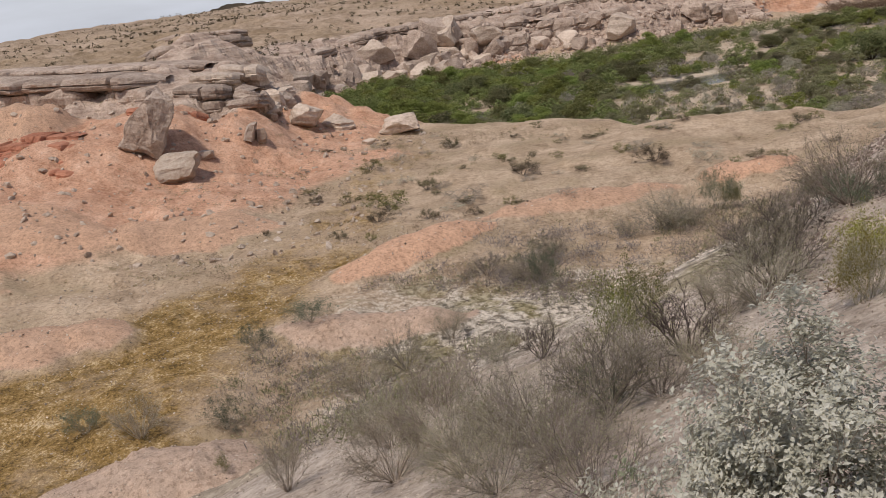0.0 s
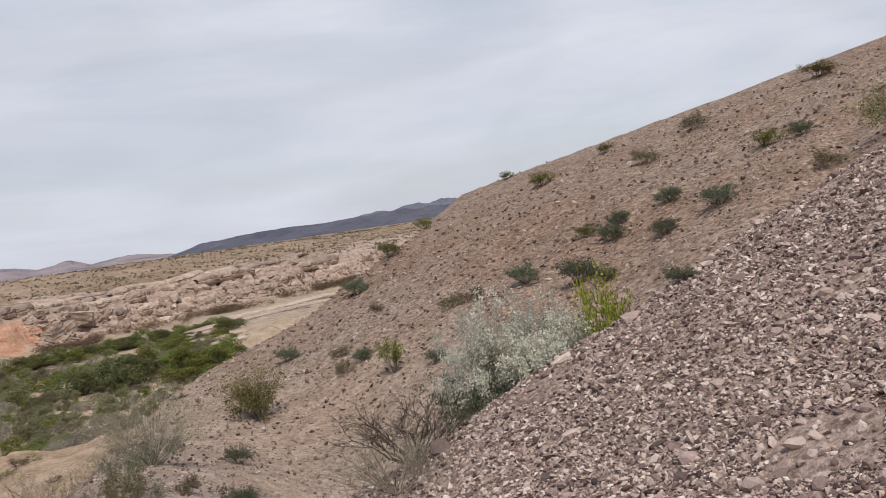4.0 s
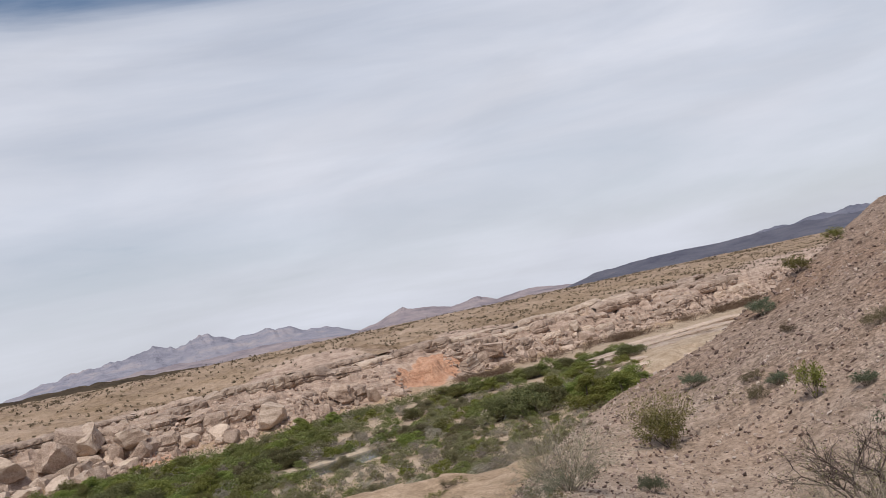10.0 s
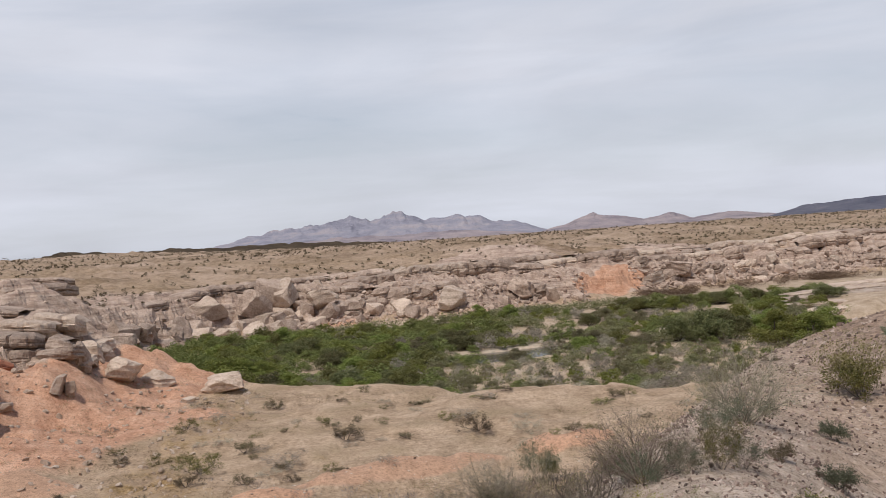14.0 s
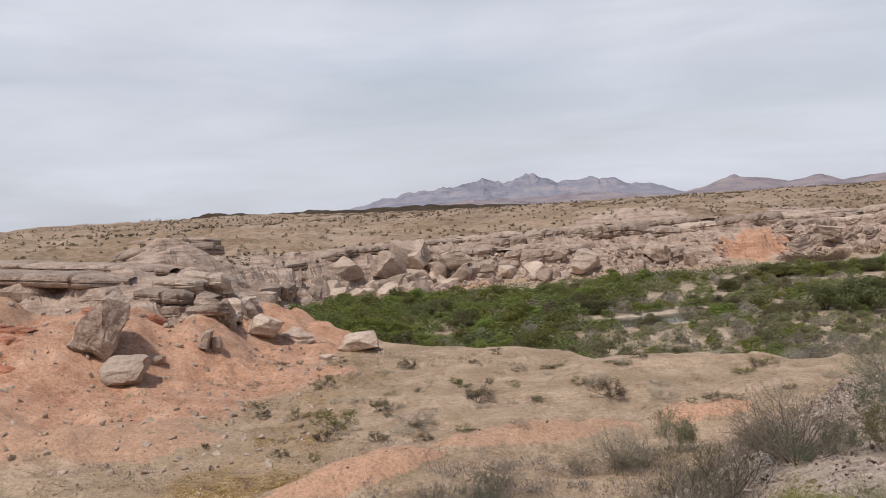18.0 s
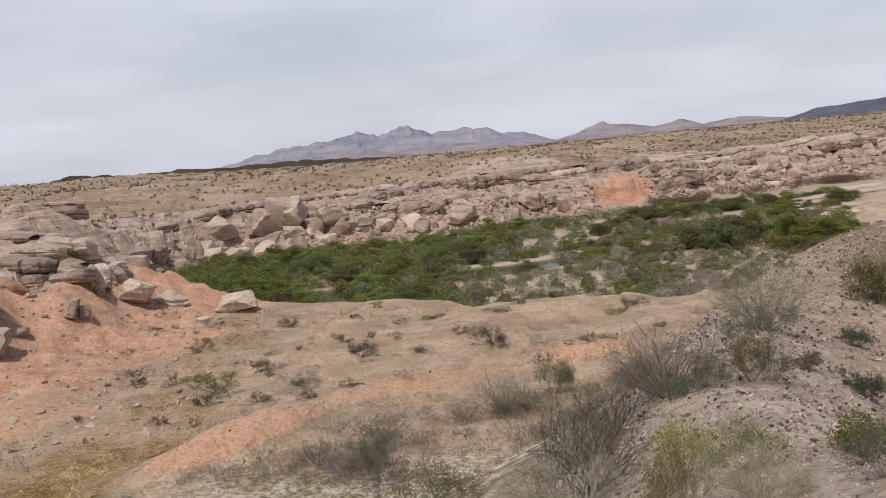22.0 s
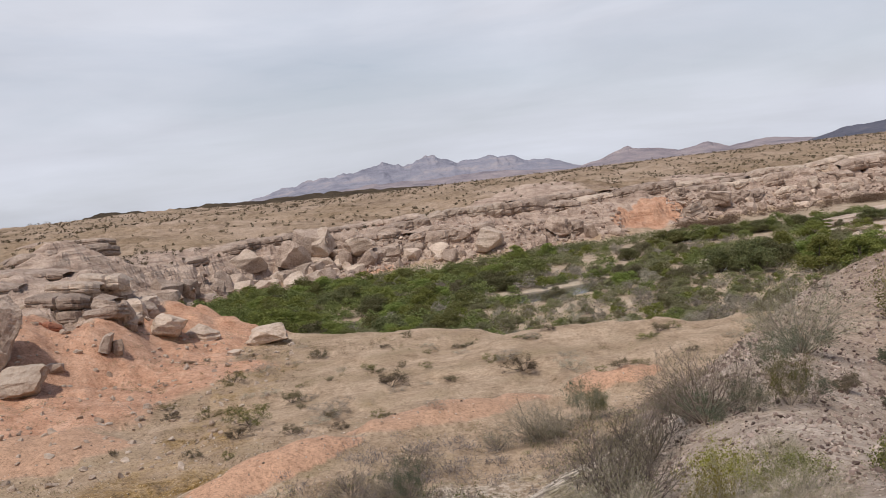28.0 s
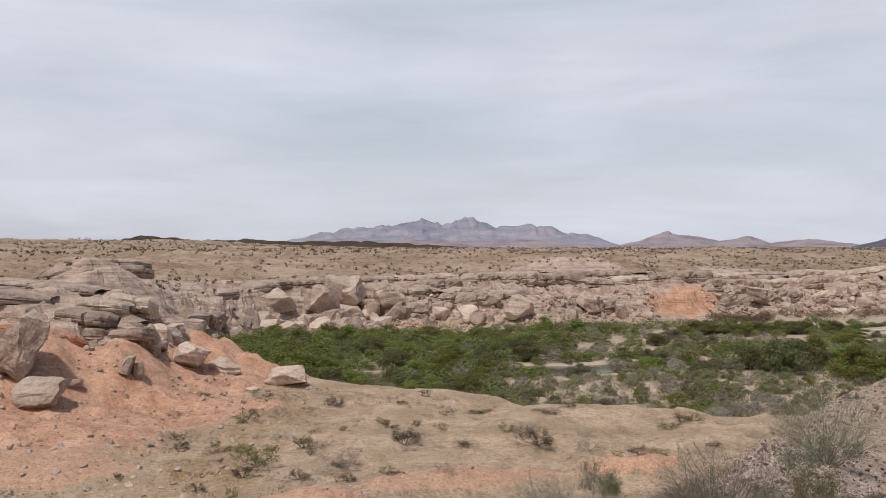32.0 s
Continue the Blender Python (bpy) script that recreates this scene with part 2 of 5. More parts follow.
    top = RIVER + rock + rise + swell + hills + dome - 2.5 * sstep(700, 2500, b)
    cl = sstep(-5, 3, b)
    z = z * (1 - cl) + cl * np.maximum(np.where(x < -18, np.minimum(z, top + 1), top), top)
    z = z + 0.03 * fbm(x / 0.8, y / 0.8, 91, 2) * (1 - sstep(25, 60, r)) + 0.35 * fbm(x / 2.2, y / 2.2, 95, 3) * cl * (1 - sstep(30, 60, b))
    broken = sstep(-2, 2, b) * (1 - sstep(12 + 4 * n4, 18 + 4 * n4, b))
    pile = 1 - sstep(9, 14, np.abs(x + 20))
    broken = broken * (1 - 0.8 * sstep(0.4, 1.5, dome)) * (0.45 + 0.55 * pile)
    z = z + broken * (0.95 * cells(x / 4.2 + 0.3 * n4, y / 4.2, 151) + 0.45 * cells(x / 1.7, y / 1.7, 161))
    ledgy = sstep(-0.5, 0.8, inner) * (1 - cl)
    z = z + ledgy * (0.16 * cells(x / 3.4, y / 2.2, 171) + 0.09 * cells(x / 1.3, y / 1.0, 181))
    return z, dict(hill=on_hill * (1 - cl) * (1 - sstep(0.1, 0.7, clay)), w=w, past=past, cliff=cl, b=b, red=red_ground * (1 - cl) * (1 - sstep(2, 7, lip) * sstep(-24, -17, x)), mound=mound,
                   prom=sstep(-1.5, 0.2, inner) * (1 - cl), inner=inner, lip=lip, stream=stream, on=on_hill, hummock=clay, dome=dome, side=y - (90 + 0.16 * (x - 10) + 4 * np.sin(x / 19.0)))


def ground_z(x, y):
    return float(land(np.array([x]), np.array([y]))[0][0])


# ================= materials =================
class Nodes:
    """A short hand for node trees."""

    def __init__(self, name):
        self.m = bpy.data.materials.new(name)
        self.m.use_nodes = True
        self.t = self.m.node_tree
        self.bsdf = self.t.nodes["Principled BSDF"]

    def add(self, kind, **values):
        n = self.t.nodes.new(kind)
        for k, v in values.items():
            n.inputs[k.replace("_", " ")].default_value = v
        return n

    def link(self, a, b):
        self.t.links.new(a, b)

    def noise(self, vec, scale, detail=5.0, rough=0.55, lacunarity=2.0):
        n = self.add("ShaderNodeTexNoise", Scale=scale, Detail=detail, Roughness=rough)
        self.link(vec, n.inputs["Vector"])
        return n.outputs["Fac"]

    def ramp(self, fac, stops):
        n = self.add("ShaderNodeValToRGB")
        els = n.color_ramp.elements
        while len(els) < len(stops):
            els.new(0.5)
        for e, (p, c) in zip(els, stops):
            e.position, e.color = p, (*c, 1) if len(c) == 3 else c
        self.link(fac, n.inputs["Fac"])
        return n.outputs["Color"]

    def math(self, op, a, b=None, clamp=False):
        n = self.t.nodes.new("ShaderNodeMath")
        n.operation, n.use_clamp = op, clamp
        for i, v in enumerate((a, b)):
            if v is None:
                continue
            if isinstance(v, (int, float)):
                n.inputs[i].default_value = v
            else:
                self.link(v, n.inputs[i])
        return n.outputs[0]

    def mix(self, fac, a, b, blend="MIX"):
        n = self.t.nodes.new("ShaderNodeMix")
        n.data_type, n.blend_type = "RGBA", blend
        for key, v in (("Factor", fac), ("A", a), ("B", b)):
            sock = [i for i in n.inputs if i.name == key and i.enabled][0]
            if isinstance(v, (int, float)):
                sock.default_value = v
            elif isinstance(v, tuple):
                sock.default_value = (*v, 1)
            else:
                self.link(v, sock)
        return [o for o in n.outputs if o.enabled][0]

    def bump(self, height, strength, distance):
        n = self.add("ShaderNodeBump", Strength=strength, Distance=distance)
        self.link(height, n.inputs["Height"])
        self.link(n.outputs["Normal"], self.bsdf.inputs["Normal"])

    def done(self, colour, rough=0.9, spec=0.25):
        self.link(colour, self.bsdf.inputs["Base Color"])
        self.bsdf.inputs["Roughness"].default_value = rough
        self.bsdf.inputs["Specular IOR Level"].default_value = spec
        return self.m


def plant_material(name, dark, light, through=0.25, rough=0.7):
    """Leaves or twigs: each leaf its own shade, each plant its own cast."""
    n = Nodes(name)
    geo, info = n.add("ShaderNodeNewGeometry"), n.add("ShaderNodeObjectInfo")
    c = n.mix(geo.outputs["Random Per Island"], dark, light)
    hsv = n.add("ShaderNodeHueSaturation")
    n.link(c, hsv.inputs["Color"])
    n.link(n.math("ADD", n.math("MULTIPLY", info.outputs["Random"], 0.05), 0.475), hsv.inputs["Hue"])
    n.link(n.math("ADD", n.math("MULTIPLY", info.outputs["Random"], 0.5), 0.75), hsv.inputs["Value"])
    n.done(hsv.outputs["Color"], rough, 0.2)
    if through:
        tr = n.add("ShaderNodeBsdfTranslucent")
        n.link(hsv.outputs["Color"], tr.inputs["Color"])
        mx = n.add("ShaderNodeMixShader", Fac=through)
        out = n.t.nodes["Material Output"]
        n.link(n.bsdf.outputs[0], mx.inputs[1])
        n.link(tr.outputs[0], mx.inputs[2])
        n.link(mx.outputs[0], out.inputs["Surface"])
    return n.m


def rock_material(name, stops, strata=0.5, scale=1.0):
    """Bedded sandstone: fine grain, dark varnish in streaks, thin beds."""
    n = Nodes(name)
    tc, info, geo = n.add("ShaderNodeTexCoord"), n.add("ShaderNodeObjectInfo"), n.add("ShaderNodeNewGeometry")
    vec = geo.outputs["Position"]
    big = n.noise(vec, 0.45 * scale, 4)
    fine = n.noise(vec, 5.0 * scale, 8, 0.65)
    stretch = n.add("ShaderNodeMapping", Scale=(0.25 * scale, 0.25 * scale, 3.2 * scale), Rotation=(0.12, -0.1, 0.0))
    n.link(tc.outputs["Object"], stretch.inputs["Vector"])
    bed = n.noise(stretch.outputs["Vector"], 2.0, 5, 0.6)
    v = n.math("ADD", n.math("MULTIPLY", big, 0.42), n.math("ADD", n.math("MULTIPLY", fine, 0.45), n.math("MULTIPLY", bed, 0.13)))
    c = n.ramp(v, stops)
    stain = n.ramp(n.noise(vec, 1.3 * scale, 5, 0.7), [(0.52, (1, 1, 1)), (0.75, (0.62, 0.55, 0.5))])
    c = n.mix(0.8, c, stain, "MULTIPLY")
    value = n.math("ADD", n.math("MULTIPLY", info.outputs["Random"], 0.4), 0.8)
    hsv = n.add("ShaderNodeHueSaturation")
    n.link(c, hsv.inputs["Color"])
    n.link(value, hsv.inputs["Value"])
    n.bump(n.math("ADD", n.math("MULTIPLY", bed, strata), n.math("MULTIPLY", fine, 0.5)), 0.9, 0.25 / scale)
    return n.done(hsv.outputs["Color"], 0.92, 0.2)


def stone_material(name, stops):
    """Loose stones, each of its own colour."""
    n = Nodes(name)
    geo, info = n.add("ShaderNodeNewGeometry"), n.add("ShaderNodeObjectInfo")
    v = n.math("FRACT", n.math("ADD", geo.outputs["Random Per Island"], info.outputs["Random"]))
    c = n.ramp(v, stops)
    fine = n.noise(geo.outputs["Position"], 60, 4, 0.6)
    c = n.mix(0.6, c, n.ramp(fine, [(0.3, (0.7, 0.7, 0.7)), (0.7, (1.15, 1.12, 1.08))]), "MULTIPLY")
    n.bump(fine, 0.5, 0.01)
    return n.done(c, 0.85, 0.3)


def ground_material():
    n = Nodes("desert_earth")
    geo = n.add("ShaderNodeNewGeometry")
    p = geo.outputs["Position"]
    a, b, c3 = n.add("ShaderNodeAttribute"), n.add("ShaderNodeAttribute"), n.add("ShaderNodeAttribute")
    a.attribute_name, b.attribute_name, c3.attribute_name = "kind_a", "kind_b", "kind_c"
    split = []
    for at in (a, b, c3):
        s = n.add("ShaderNodeSeparateColor")
        n.link(at.outputs["Color"], s.inputs[0])
        split += [s.outputs[0], s.outputs[1], s.outputs[2]]
    red, rock, hill, wash, river, plateau, gravel, prom, scrub = split
    broad, mid, small, grain = n.noise(p, 0.11, 4), n.noise(p, 0.7, 6, 0.6), n.noise(p, 4.5, 6, 0.65), n.noise(p, 28, 4, 0.7)
    jitter = n.math("SUBTRACT", n.math("ADD", n.math("MULTIPLY", mid, 0.7), n.math("MULTIPLY", small, 0.5)), 0.6)

    def edge(mask, amount=1.0, hard=3.0):
        v = n.math("ADD", mask, n.math("MULTIPLY", jitter, amount))
        return n.math("ADD", n.math("MULTIPLY", n.math("SUBTRACT", v, 0.5), hard), 0.5, True)

    sand = n.ramp(n.math("ADD", n.math("MULTIPLY", mid, 0.6), n.math("MULTIPLY", small, 0.4)),
                  [(0.35, (0.26, 0.185, 0.12)), (0.5, (0.43, 0.318, 0.222)), (0.64, (0.56, 0.43, 0.315))])
    dry = n.ramp(n.noise(p, 0.35, 5, 0.6), [(0.50, (0, 0, 0)), (0.68, (1, 1, 1))])
    sand = n.mix(n.math("MULTIPLY", dry, 0.65), sand, (0.235, 0.175, 0.098))
    hill_c = n.ramp(n.math("ADD", n.math("MULTIPLY", small, 0.55), n.math("MULTIPLY", mid, 0.45)),
                    [(0.36, (0.30, 0.24, 0.193)), (0.5, (0.42, 0.345, 0.285)), (0.63, (0.54, 0.455, 0.385))])
    warm = n.ramp(broad, [(0.40, (1, 1, 1)), (0.62, (0.92, 0.85, 0.79))])
    hill_c = n.mix(1.0, hill_c, warm, "MULTIPLY")
    d4 = n.add("ShaderNodeAttribute")
    d4.attribute_name = "kind_d"
    d6 = n.add("ShaderNodeSeparateColor")
    n.link(d4.outputs["Color"], d6.inputs[0])
    hill_c = n.mix(d6.outputs[0], hill_c, n.mix(1.0, hill_c, n.ramp(n.math("ADD", n.math("MULTIPLY", small, 0.6), n.math("MULTIPLY", n.noise(p, 11, 3, 0.7), 0.4)), [(0.40, (0.38, 0.335, 0.31)), (0.50, (0.68, 0.615, 0.58)), (0.60, (0.92, 0.85, 0.81))]), "MULTIPLY"))
    gravel_c = n.ramp(grain, [(0.3, (0.15, 0.11, 0.09)), (0.5, (0.32, 0.24, 0.20)), (0.7, (0.46, 0.355, 0.30))])
    red_c = n.ramp(n.math("ADD", n.math("MULTIPLY", mid, 0.55), n.math("MULTIPLY", small, 0.45)),
                   [(0.32, (0.33, 0.16, 0.095)), (0.5, (0.51, 0.30, 0.20)), (0.66, (0.61, 0.40, 0.29))])
    wash_c = n.ramp(n.math("ADD", n.math("MULTIPLY", n.noise(p, 1.6, 5, 0.6), 0.45), n.math("MULTIPLY", n.noise(p, 13, 4, 0.7), 0.55)), [(0.38, (0.07, 0.045, 0.016)), (0.47, (0.22, 0.135, 0.045)), (0.55, (0.33, 0.215, 0.09)), (0.61, (0.54, 0.41, 0.25))])
    river_c = n.ramp(mid, [(0.3, (0.33, 0.25, 0.17)), (0.55, (0.46, 0.36, 0.265)), (0.75, (0.56, 0.465, 0.365))])
    plat_c = n.ramp(n.math("ADD", n.math("MULTIPLY", n.noise(p, 0.05, 5, 0.6), 0.6), n.math("MULTIPLY", mid, 0.4)),
                    [(0.36, (0.19, 0.132, 0.085)), (0.48, (0.31, 0.228, 0.16)), (0.60, (0.44, 0.333, 0.252))])
    plat_c = n.mix(n.math("MULTIPLY", n.ramp(n.noise(p, 0.018, 4, 0.6), [(0.42, (0, 0, 0)), (0.56, (1, 1, 1))]), 0.4), plat_c, n.ramp(mid, [(0.35, (0.20, 0.14, 0.08)), (0.6, (0.33, 0.24, 0.15))]))
    beds = n.add("ShaderNodeMapping", Scale=(0.06, 0.06, 1.5), Rotation=(0.03, -0.05, 0.0))
    n.link(p, beds.inputs["Vector"])
    bed = n.noise(beds.outputs["Vector"], 1.6, 6, 0.65)
    rock_c = n.ramp(n.math("ADD", n.math("MULTIPLY", bed, 0.55), n.math("MULTIPLY", mid, 0.45)),
                    [(0.32, (0.18, 0.125, 0.095)), (0.43, (0.34, 0.25, 0.20)), (0.56, (0.50, 0.39, 0.318))])
    scrub_c = n.ramp(small, [(0.40, (0.14, 0.118, 0.095)), (0.47, (0.37, 0.315, 0.255)), (0.56, (0.60, 0.52, 0.43))])
    bar_c = n.ramp(mid, [(0.3, (0.38, 0.30, 0.22)), (0.6, (0.54, 0.455, 0.36))])
    c = n.mix(edge(river, 0.5), sand, river_c)
    d5 = n.add("ShaderNodeSeparateColor")
    n.link(d4.outputs["Color"], d5.inputs[0])
    c = n.mix(edge(d5.outputs[1], 0.4), c, bar_c)
    c = n.mix(edge(hill, 0.6), c, hill_c)
    c = n.mix(edge(scrub, 1.2), c, scrub_c)
    moss = n.ramp(n.noise(p, 0.55, 5, 0.6), [(0.50, (0, 0, 0)), (0.58, (1, 1, 1))])
    c = n.mix(n.math("MULTIPLY", n.math("MULTIPLY", moss, scrub), 1.1, True), c, n.ramp(small, [(0.4, (0.12, 0.10, 0.035)), (0.6, (0.27, 0.22, 0.10))]))
    c = n.mix(edge(wash, 1.9, 1.8), c, wash_c)
    c = n.mix(edge(plateau, 0.4), c, plat_c)
    c = n.mix(edge(rock, 0.7), c, rock_c)
    c = n.mix(edge(prom, 0.4), c, rock_c)
    c = n.mix(edge(red, 0.55, 4.0), c, red_c)
    d7 = n.add("ShaderNodeAttribute")
    d7.attribute_name = "kind_e"
    clay_c = n.mix(1.0, n.ramp(n.math("ADD", d7.outputs["Fac"], n.math("MULTIPLY", jitter, 0.25)), [(0.35, (0.45, 0.335, 0.26)), (0.62, (0.49, 0.315, 0.215)), (0.9, (0.54, 0.33, 0.22))]), n.ramp(small, [(0.35, (0.86, 0.85, 0.84)), (0.6, (1.04, 1.04, 1.04))]), "MULTIPLY")
    c = n.mix(edge(d5.outputs[2], 0.55, 4.0), c, clay_c)
    c = n.mix(edge(gravel, 0.5), c, gravel_c)
    c = n.mix(0.7, c, n.ramp(grain, [(0.3, (0.84, 0.82, 0.80)), (0.6, (1.32, 1.32, 1.32))]), "MULTIPLY")
    speck = n.ramp(n.noise(p, 8.5, 3, 0.75), [(0.52, (1, 1, 1)), (0.60, (0.60, 0.57, 0.54))])
    c = n.mix(0.75, c, speck, "MULTIPLY")
    c = n.mix(0.6, c, n.ramp(n.noise(p, 1.9, 4, 0.7), [(0.42, (0.86, 0.85, 0.83)), (0.56, (1.06, 1.06, 1.06))]), "MULTIPLY")
    rocky = n.math("MAXIMUM", rock, prom)
    h = n.math("ADD", n.math("ADD", n.math("MULTIPLY", small, 0.35), n.math("MULTIPLY", grain, 0.12)), n.math("ADD", n.math("MULTIPLY", mid, 0.5), n.math("MULTIPLY", bed, n.math("MULTIPLY", rocky, 2.5))))
    n.bump(h, 0.8, 0.2)
    return n.done(c, 0.95, 0.15)


EARTH = ground_material()
ROCK = rock_material("sandstone", [(0.34, (0.15, 0.105, 0.08)), (0.46, (0.36, 0.27, 0.212)), (0.58, (0.54, 0.425, 0.345))])
PALE_ROCK = rock_material("pale_sandstone", [(0.34, (0.27, 0.195, 0.145)), (0.46, (0.48, 0.37, 0.29)), (0.58, (0.62, 0.505, 0.41))])
RED_ROCK = rock_material("red_mudstone", [(0.28, (0.20, 0.065, 0.035)), (0.45, (0.40, 0.165, 0.10)), (0.62, (0.50, 0.24, 0.15))], 0.8)
STONE = stone_material("gravel_stones", [(0.0, (0.07, 0.05, 0.046)), (0.22, (0.22, 0.155, 0.14)), (0.5, (0.45, 0.34, 0.30)), (0.8, (0.62, 0.50, 0.43)), (1.0, (0.78, 0.68, 0.59))])
SCREE = stone_material("scree_stones", [(0.0, (0.09, 0.062, 0.053)), (0.35, (0.25, 0.18, 0.152)), (0.7, (0.42, 0.325, 0.275)), (1.0, (0.60, 0.50, 0.43))])
TALUS = stone_material("talus_stones", [(0.0, (0.24, 0.17, 0.135)), (0.4, (0.44, 0.33, 0.265)), (1.0, (0.64, 0.51, 0.42))])
PEBBLE = stone_material("pale_pebbles", [(0.0, (0.12, 0.09, 0.07)), (0.25, (0.38, 0.305, 0.245)), (1.0, (0.70, 0.60, 0.50))])
GREEN = plant_material("tamarisk_leaf", (0.10, 0.115, 0.032), (0.32, 0.315, 0.12), 0.4)
BRIGHT = plant_material("willow_leaf", (0.12, 0.145, 0.03), (0.35, 0.365, 0.11), 0.4)
DARK_OLIVE = plant_material("dark_tamarisk_leaf", (0.075, 0.08, 0.032), (0.23, 0.22, 0.10), 0.3)
OLIVE = plant_material("arrowweed_leaf", (0.12, 0.115, 0.055), (0.35, 0.325, 0.185), 0.3)
GREY = plant_material("dry_brush_leaf", (0.22, 0.185, 0.14), (0.48, 0.43, 0.35), 0.15)
CREOSOTE = plant_material("creosote_leaf", (0.075, 0.08, 0.022), (0.27, 0.25, 0.085), 0.2)
DARK_SHRUB = plant_material("dark_shrub_leaf", (0.075, 0.062, 0.036), (0.24, 0.195, 0.115), 0.2)
SAGE = plant_material("sage_leaf", (0.07, 0.085, 0.05), (0.20, 0.215, 0.14))
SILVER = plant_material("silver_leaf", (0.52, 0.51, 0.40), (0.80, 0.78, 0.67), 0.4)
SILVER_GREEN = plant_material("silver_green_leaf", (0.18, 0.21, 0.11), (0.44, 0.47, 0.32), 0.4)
YELLOW = plant_material("yellow_green_leaf", (0.16, 0.16, 0.02), (0.36, 0.33, 0.06))
TWIG = plant_material("grey_twig", (0.17, 0.135, 0.10), (0.50, 0.42, 0.33), 0.0, 0.9)
DARK_TWIG = plant_material("dark_twig", (0.06, 0.046, 0.038), (0.20, 0.16, 0.13), 0.0, 0.9)
MID_TWIG = plant_material("brown_twig", (0.15, 0.122, 0.096), (0.42, 0.36, 0.29), 0.0, 0.9)
LILAC = plant_material("lilac_grey_twig", (0.15, 0.125, 0.115), (0.40, 0.345, 0.315), 0.0, 0.9)
BLEACHED = plant_material("bleached_stalk", (0.52, 0.47, 0.40), (0.68, 0.62, 0.54), 0.0, 0.8)
BROWN_BRUSH = plant_material("brown_brush_leaf", (0.13, 0.095, 0.055), (0.32, 0.245, 0.15), 0.2)
PALE_CREOSOTE = plant_material("pale_creosote_leaf", (0.18, 0.17, 0.06), (0.42, 0.39, 0.17), 0.35)
STRAW = plant_material("straw_blade", (0.26, 0.20, 0.11), (0.46, 0.38, 0.24), 0.1)


# ================= ground =================
heads = np.concatenate([np.linspace(-180, -46, 50)[:-1], np.linspace(-46, 90, 720)[:-1], np.linspace(90, 180, 40)])
rings = np.concatenate([[0.0], np.geomspace(0.35, 56, 372), np.linspace(56.5, 118, 124), np.linspace(118.6, 205, 145), np.geomspace(206, 420, 40), np.geomspace(430, 4800, 50)])
hh, rr = np.meshgrid(np.radians(heads), rings, indexing="ij")
gx, gy = np.sin(hh) * rr, np.cos(hh) * rr
gz, kind = land(gx, gy)
WASH = [(-15.5, 12.0), (-14.0, 20.5), (-13.3, 26.0), (-10.8, 30.0), (-9.8, 36.0), (-9.6, 45.0), (-9.8, 56.0)]


def to_line(x, y, line):
    best = np.full(x.shape, 1e9)
    for (ax, ay), (bx, by) in zip(line[:-1], line[1:]):
        dx, dy = bx - ax, by - ay
        u = np.clip(((x - ax) * dx + (y - ay) * dy) / (dx * dx + dy * dy), 0, 1)
        best = np.minimum(best, np.hypot(x - ax - u * dx, y - ay - u * dy))
    return best


wash = (1 - sstep(1.0, 4.2, to_line(gx, gy, WASH) - 2.0 * (1 - sstep(14, 32, gy)))) * (1 - 0.6 * sstep(22, 42, gy)) * (0.85 + 0.4 * fbm(gx / 2.5, gy / 2.5, 401)) * (1 - kind["hummock"])
river_bed = sstep(2.0, 6.0, kind["lip"]) * (1 - kind["on"]) * (1 - kind["cliff"])
b_red = ((gx - 41.5) / 7) ** 2 + ((kind["b"] - 6) / 5) ** 2 + 0.6 * fbm(gx / 4, gy / 4, 301)
b_red2 = ((gx + 7) / 6) ** 2 + ((kind["b"] - 1) / 3) ** 2
red_w = np.maximum(kind["red"] * (1 - kind["prom"]), np.maximum(1 - sstep(0.3, 1.2, b_red), 0.8 * (1 - sstep(0.3, 1.2, b_red2))))
rock_w = np.maximum(sstep(0.3, 1.2, kind["dome"]), sstep(-1, 3, kind["b"])) * (1 - sstep(16, 34, kind["b"] + 9 * fbm(gx / 20, gy / 20, 5)))
plateau_w = sstep(14, 26, kind["b"])
gravel_w = (1 - sstep(0.0, 0.5, kind["past"])) * sstep(0.9, 2.0, gx)
scrub_w = 0.74 * sstep(-8, 2, gx + 0.2 * gy) * (1 - sstep(-0.5, 4, gx - 0.15 * gy)) * sstep(8, 13, gy) * (1 - sstep(24, 34, gy))
bars = sstep(0.0, 0.35, vnoise(gx / 5, gy / 3, 207) + 0.15) * (1 - sstep(5.5, 8.5, np.abs(kind["side"] - 2.5))) * sstep(4, 9, gx) * (1 - sstep(44, 50, gx)) * river_bed
quads = np.arange(hh.size).reshape(hh.shape)
quads = np.stack([quads[:-1, :-1], quads[1:, :-1], quads[1:, 1:], quads[:-1, 1:]], -1).reshape(-1, 4)[:, ::-1]


def mesh_of(name, verts, faces, material, smooth=False):
    """A mesh from arrays of corners and of faces that all have as many sides."""
    me = bpy.data.meshes.new(name)
    verts, faces = np.asarray(verts, np.float32), np.asarray(faces, np.int32)
    me.vertices.add(len(verts))
    me.vertices.foreach_set("co", verts.ravel())
    me.loops.add(faces.size)
    me.loops.foreach_set("vertex_index", faces.ravel())
    me.polygons.add(len(faces))
    me.polygons.foreach_set("loop_start", np.arange(0, faces.size, faces.shape[1], dtype=np.int32))
    me.polygons.foreach_set("use_smooth", np.full(len(faces), smooth))
    me.update(calc_edges=True)
    me.materials.append(material)
    return me


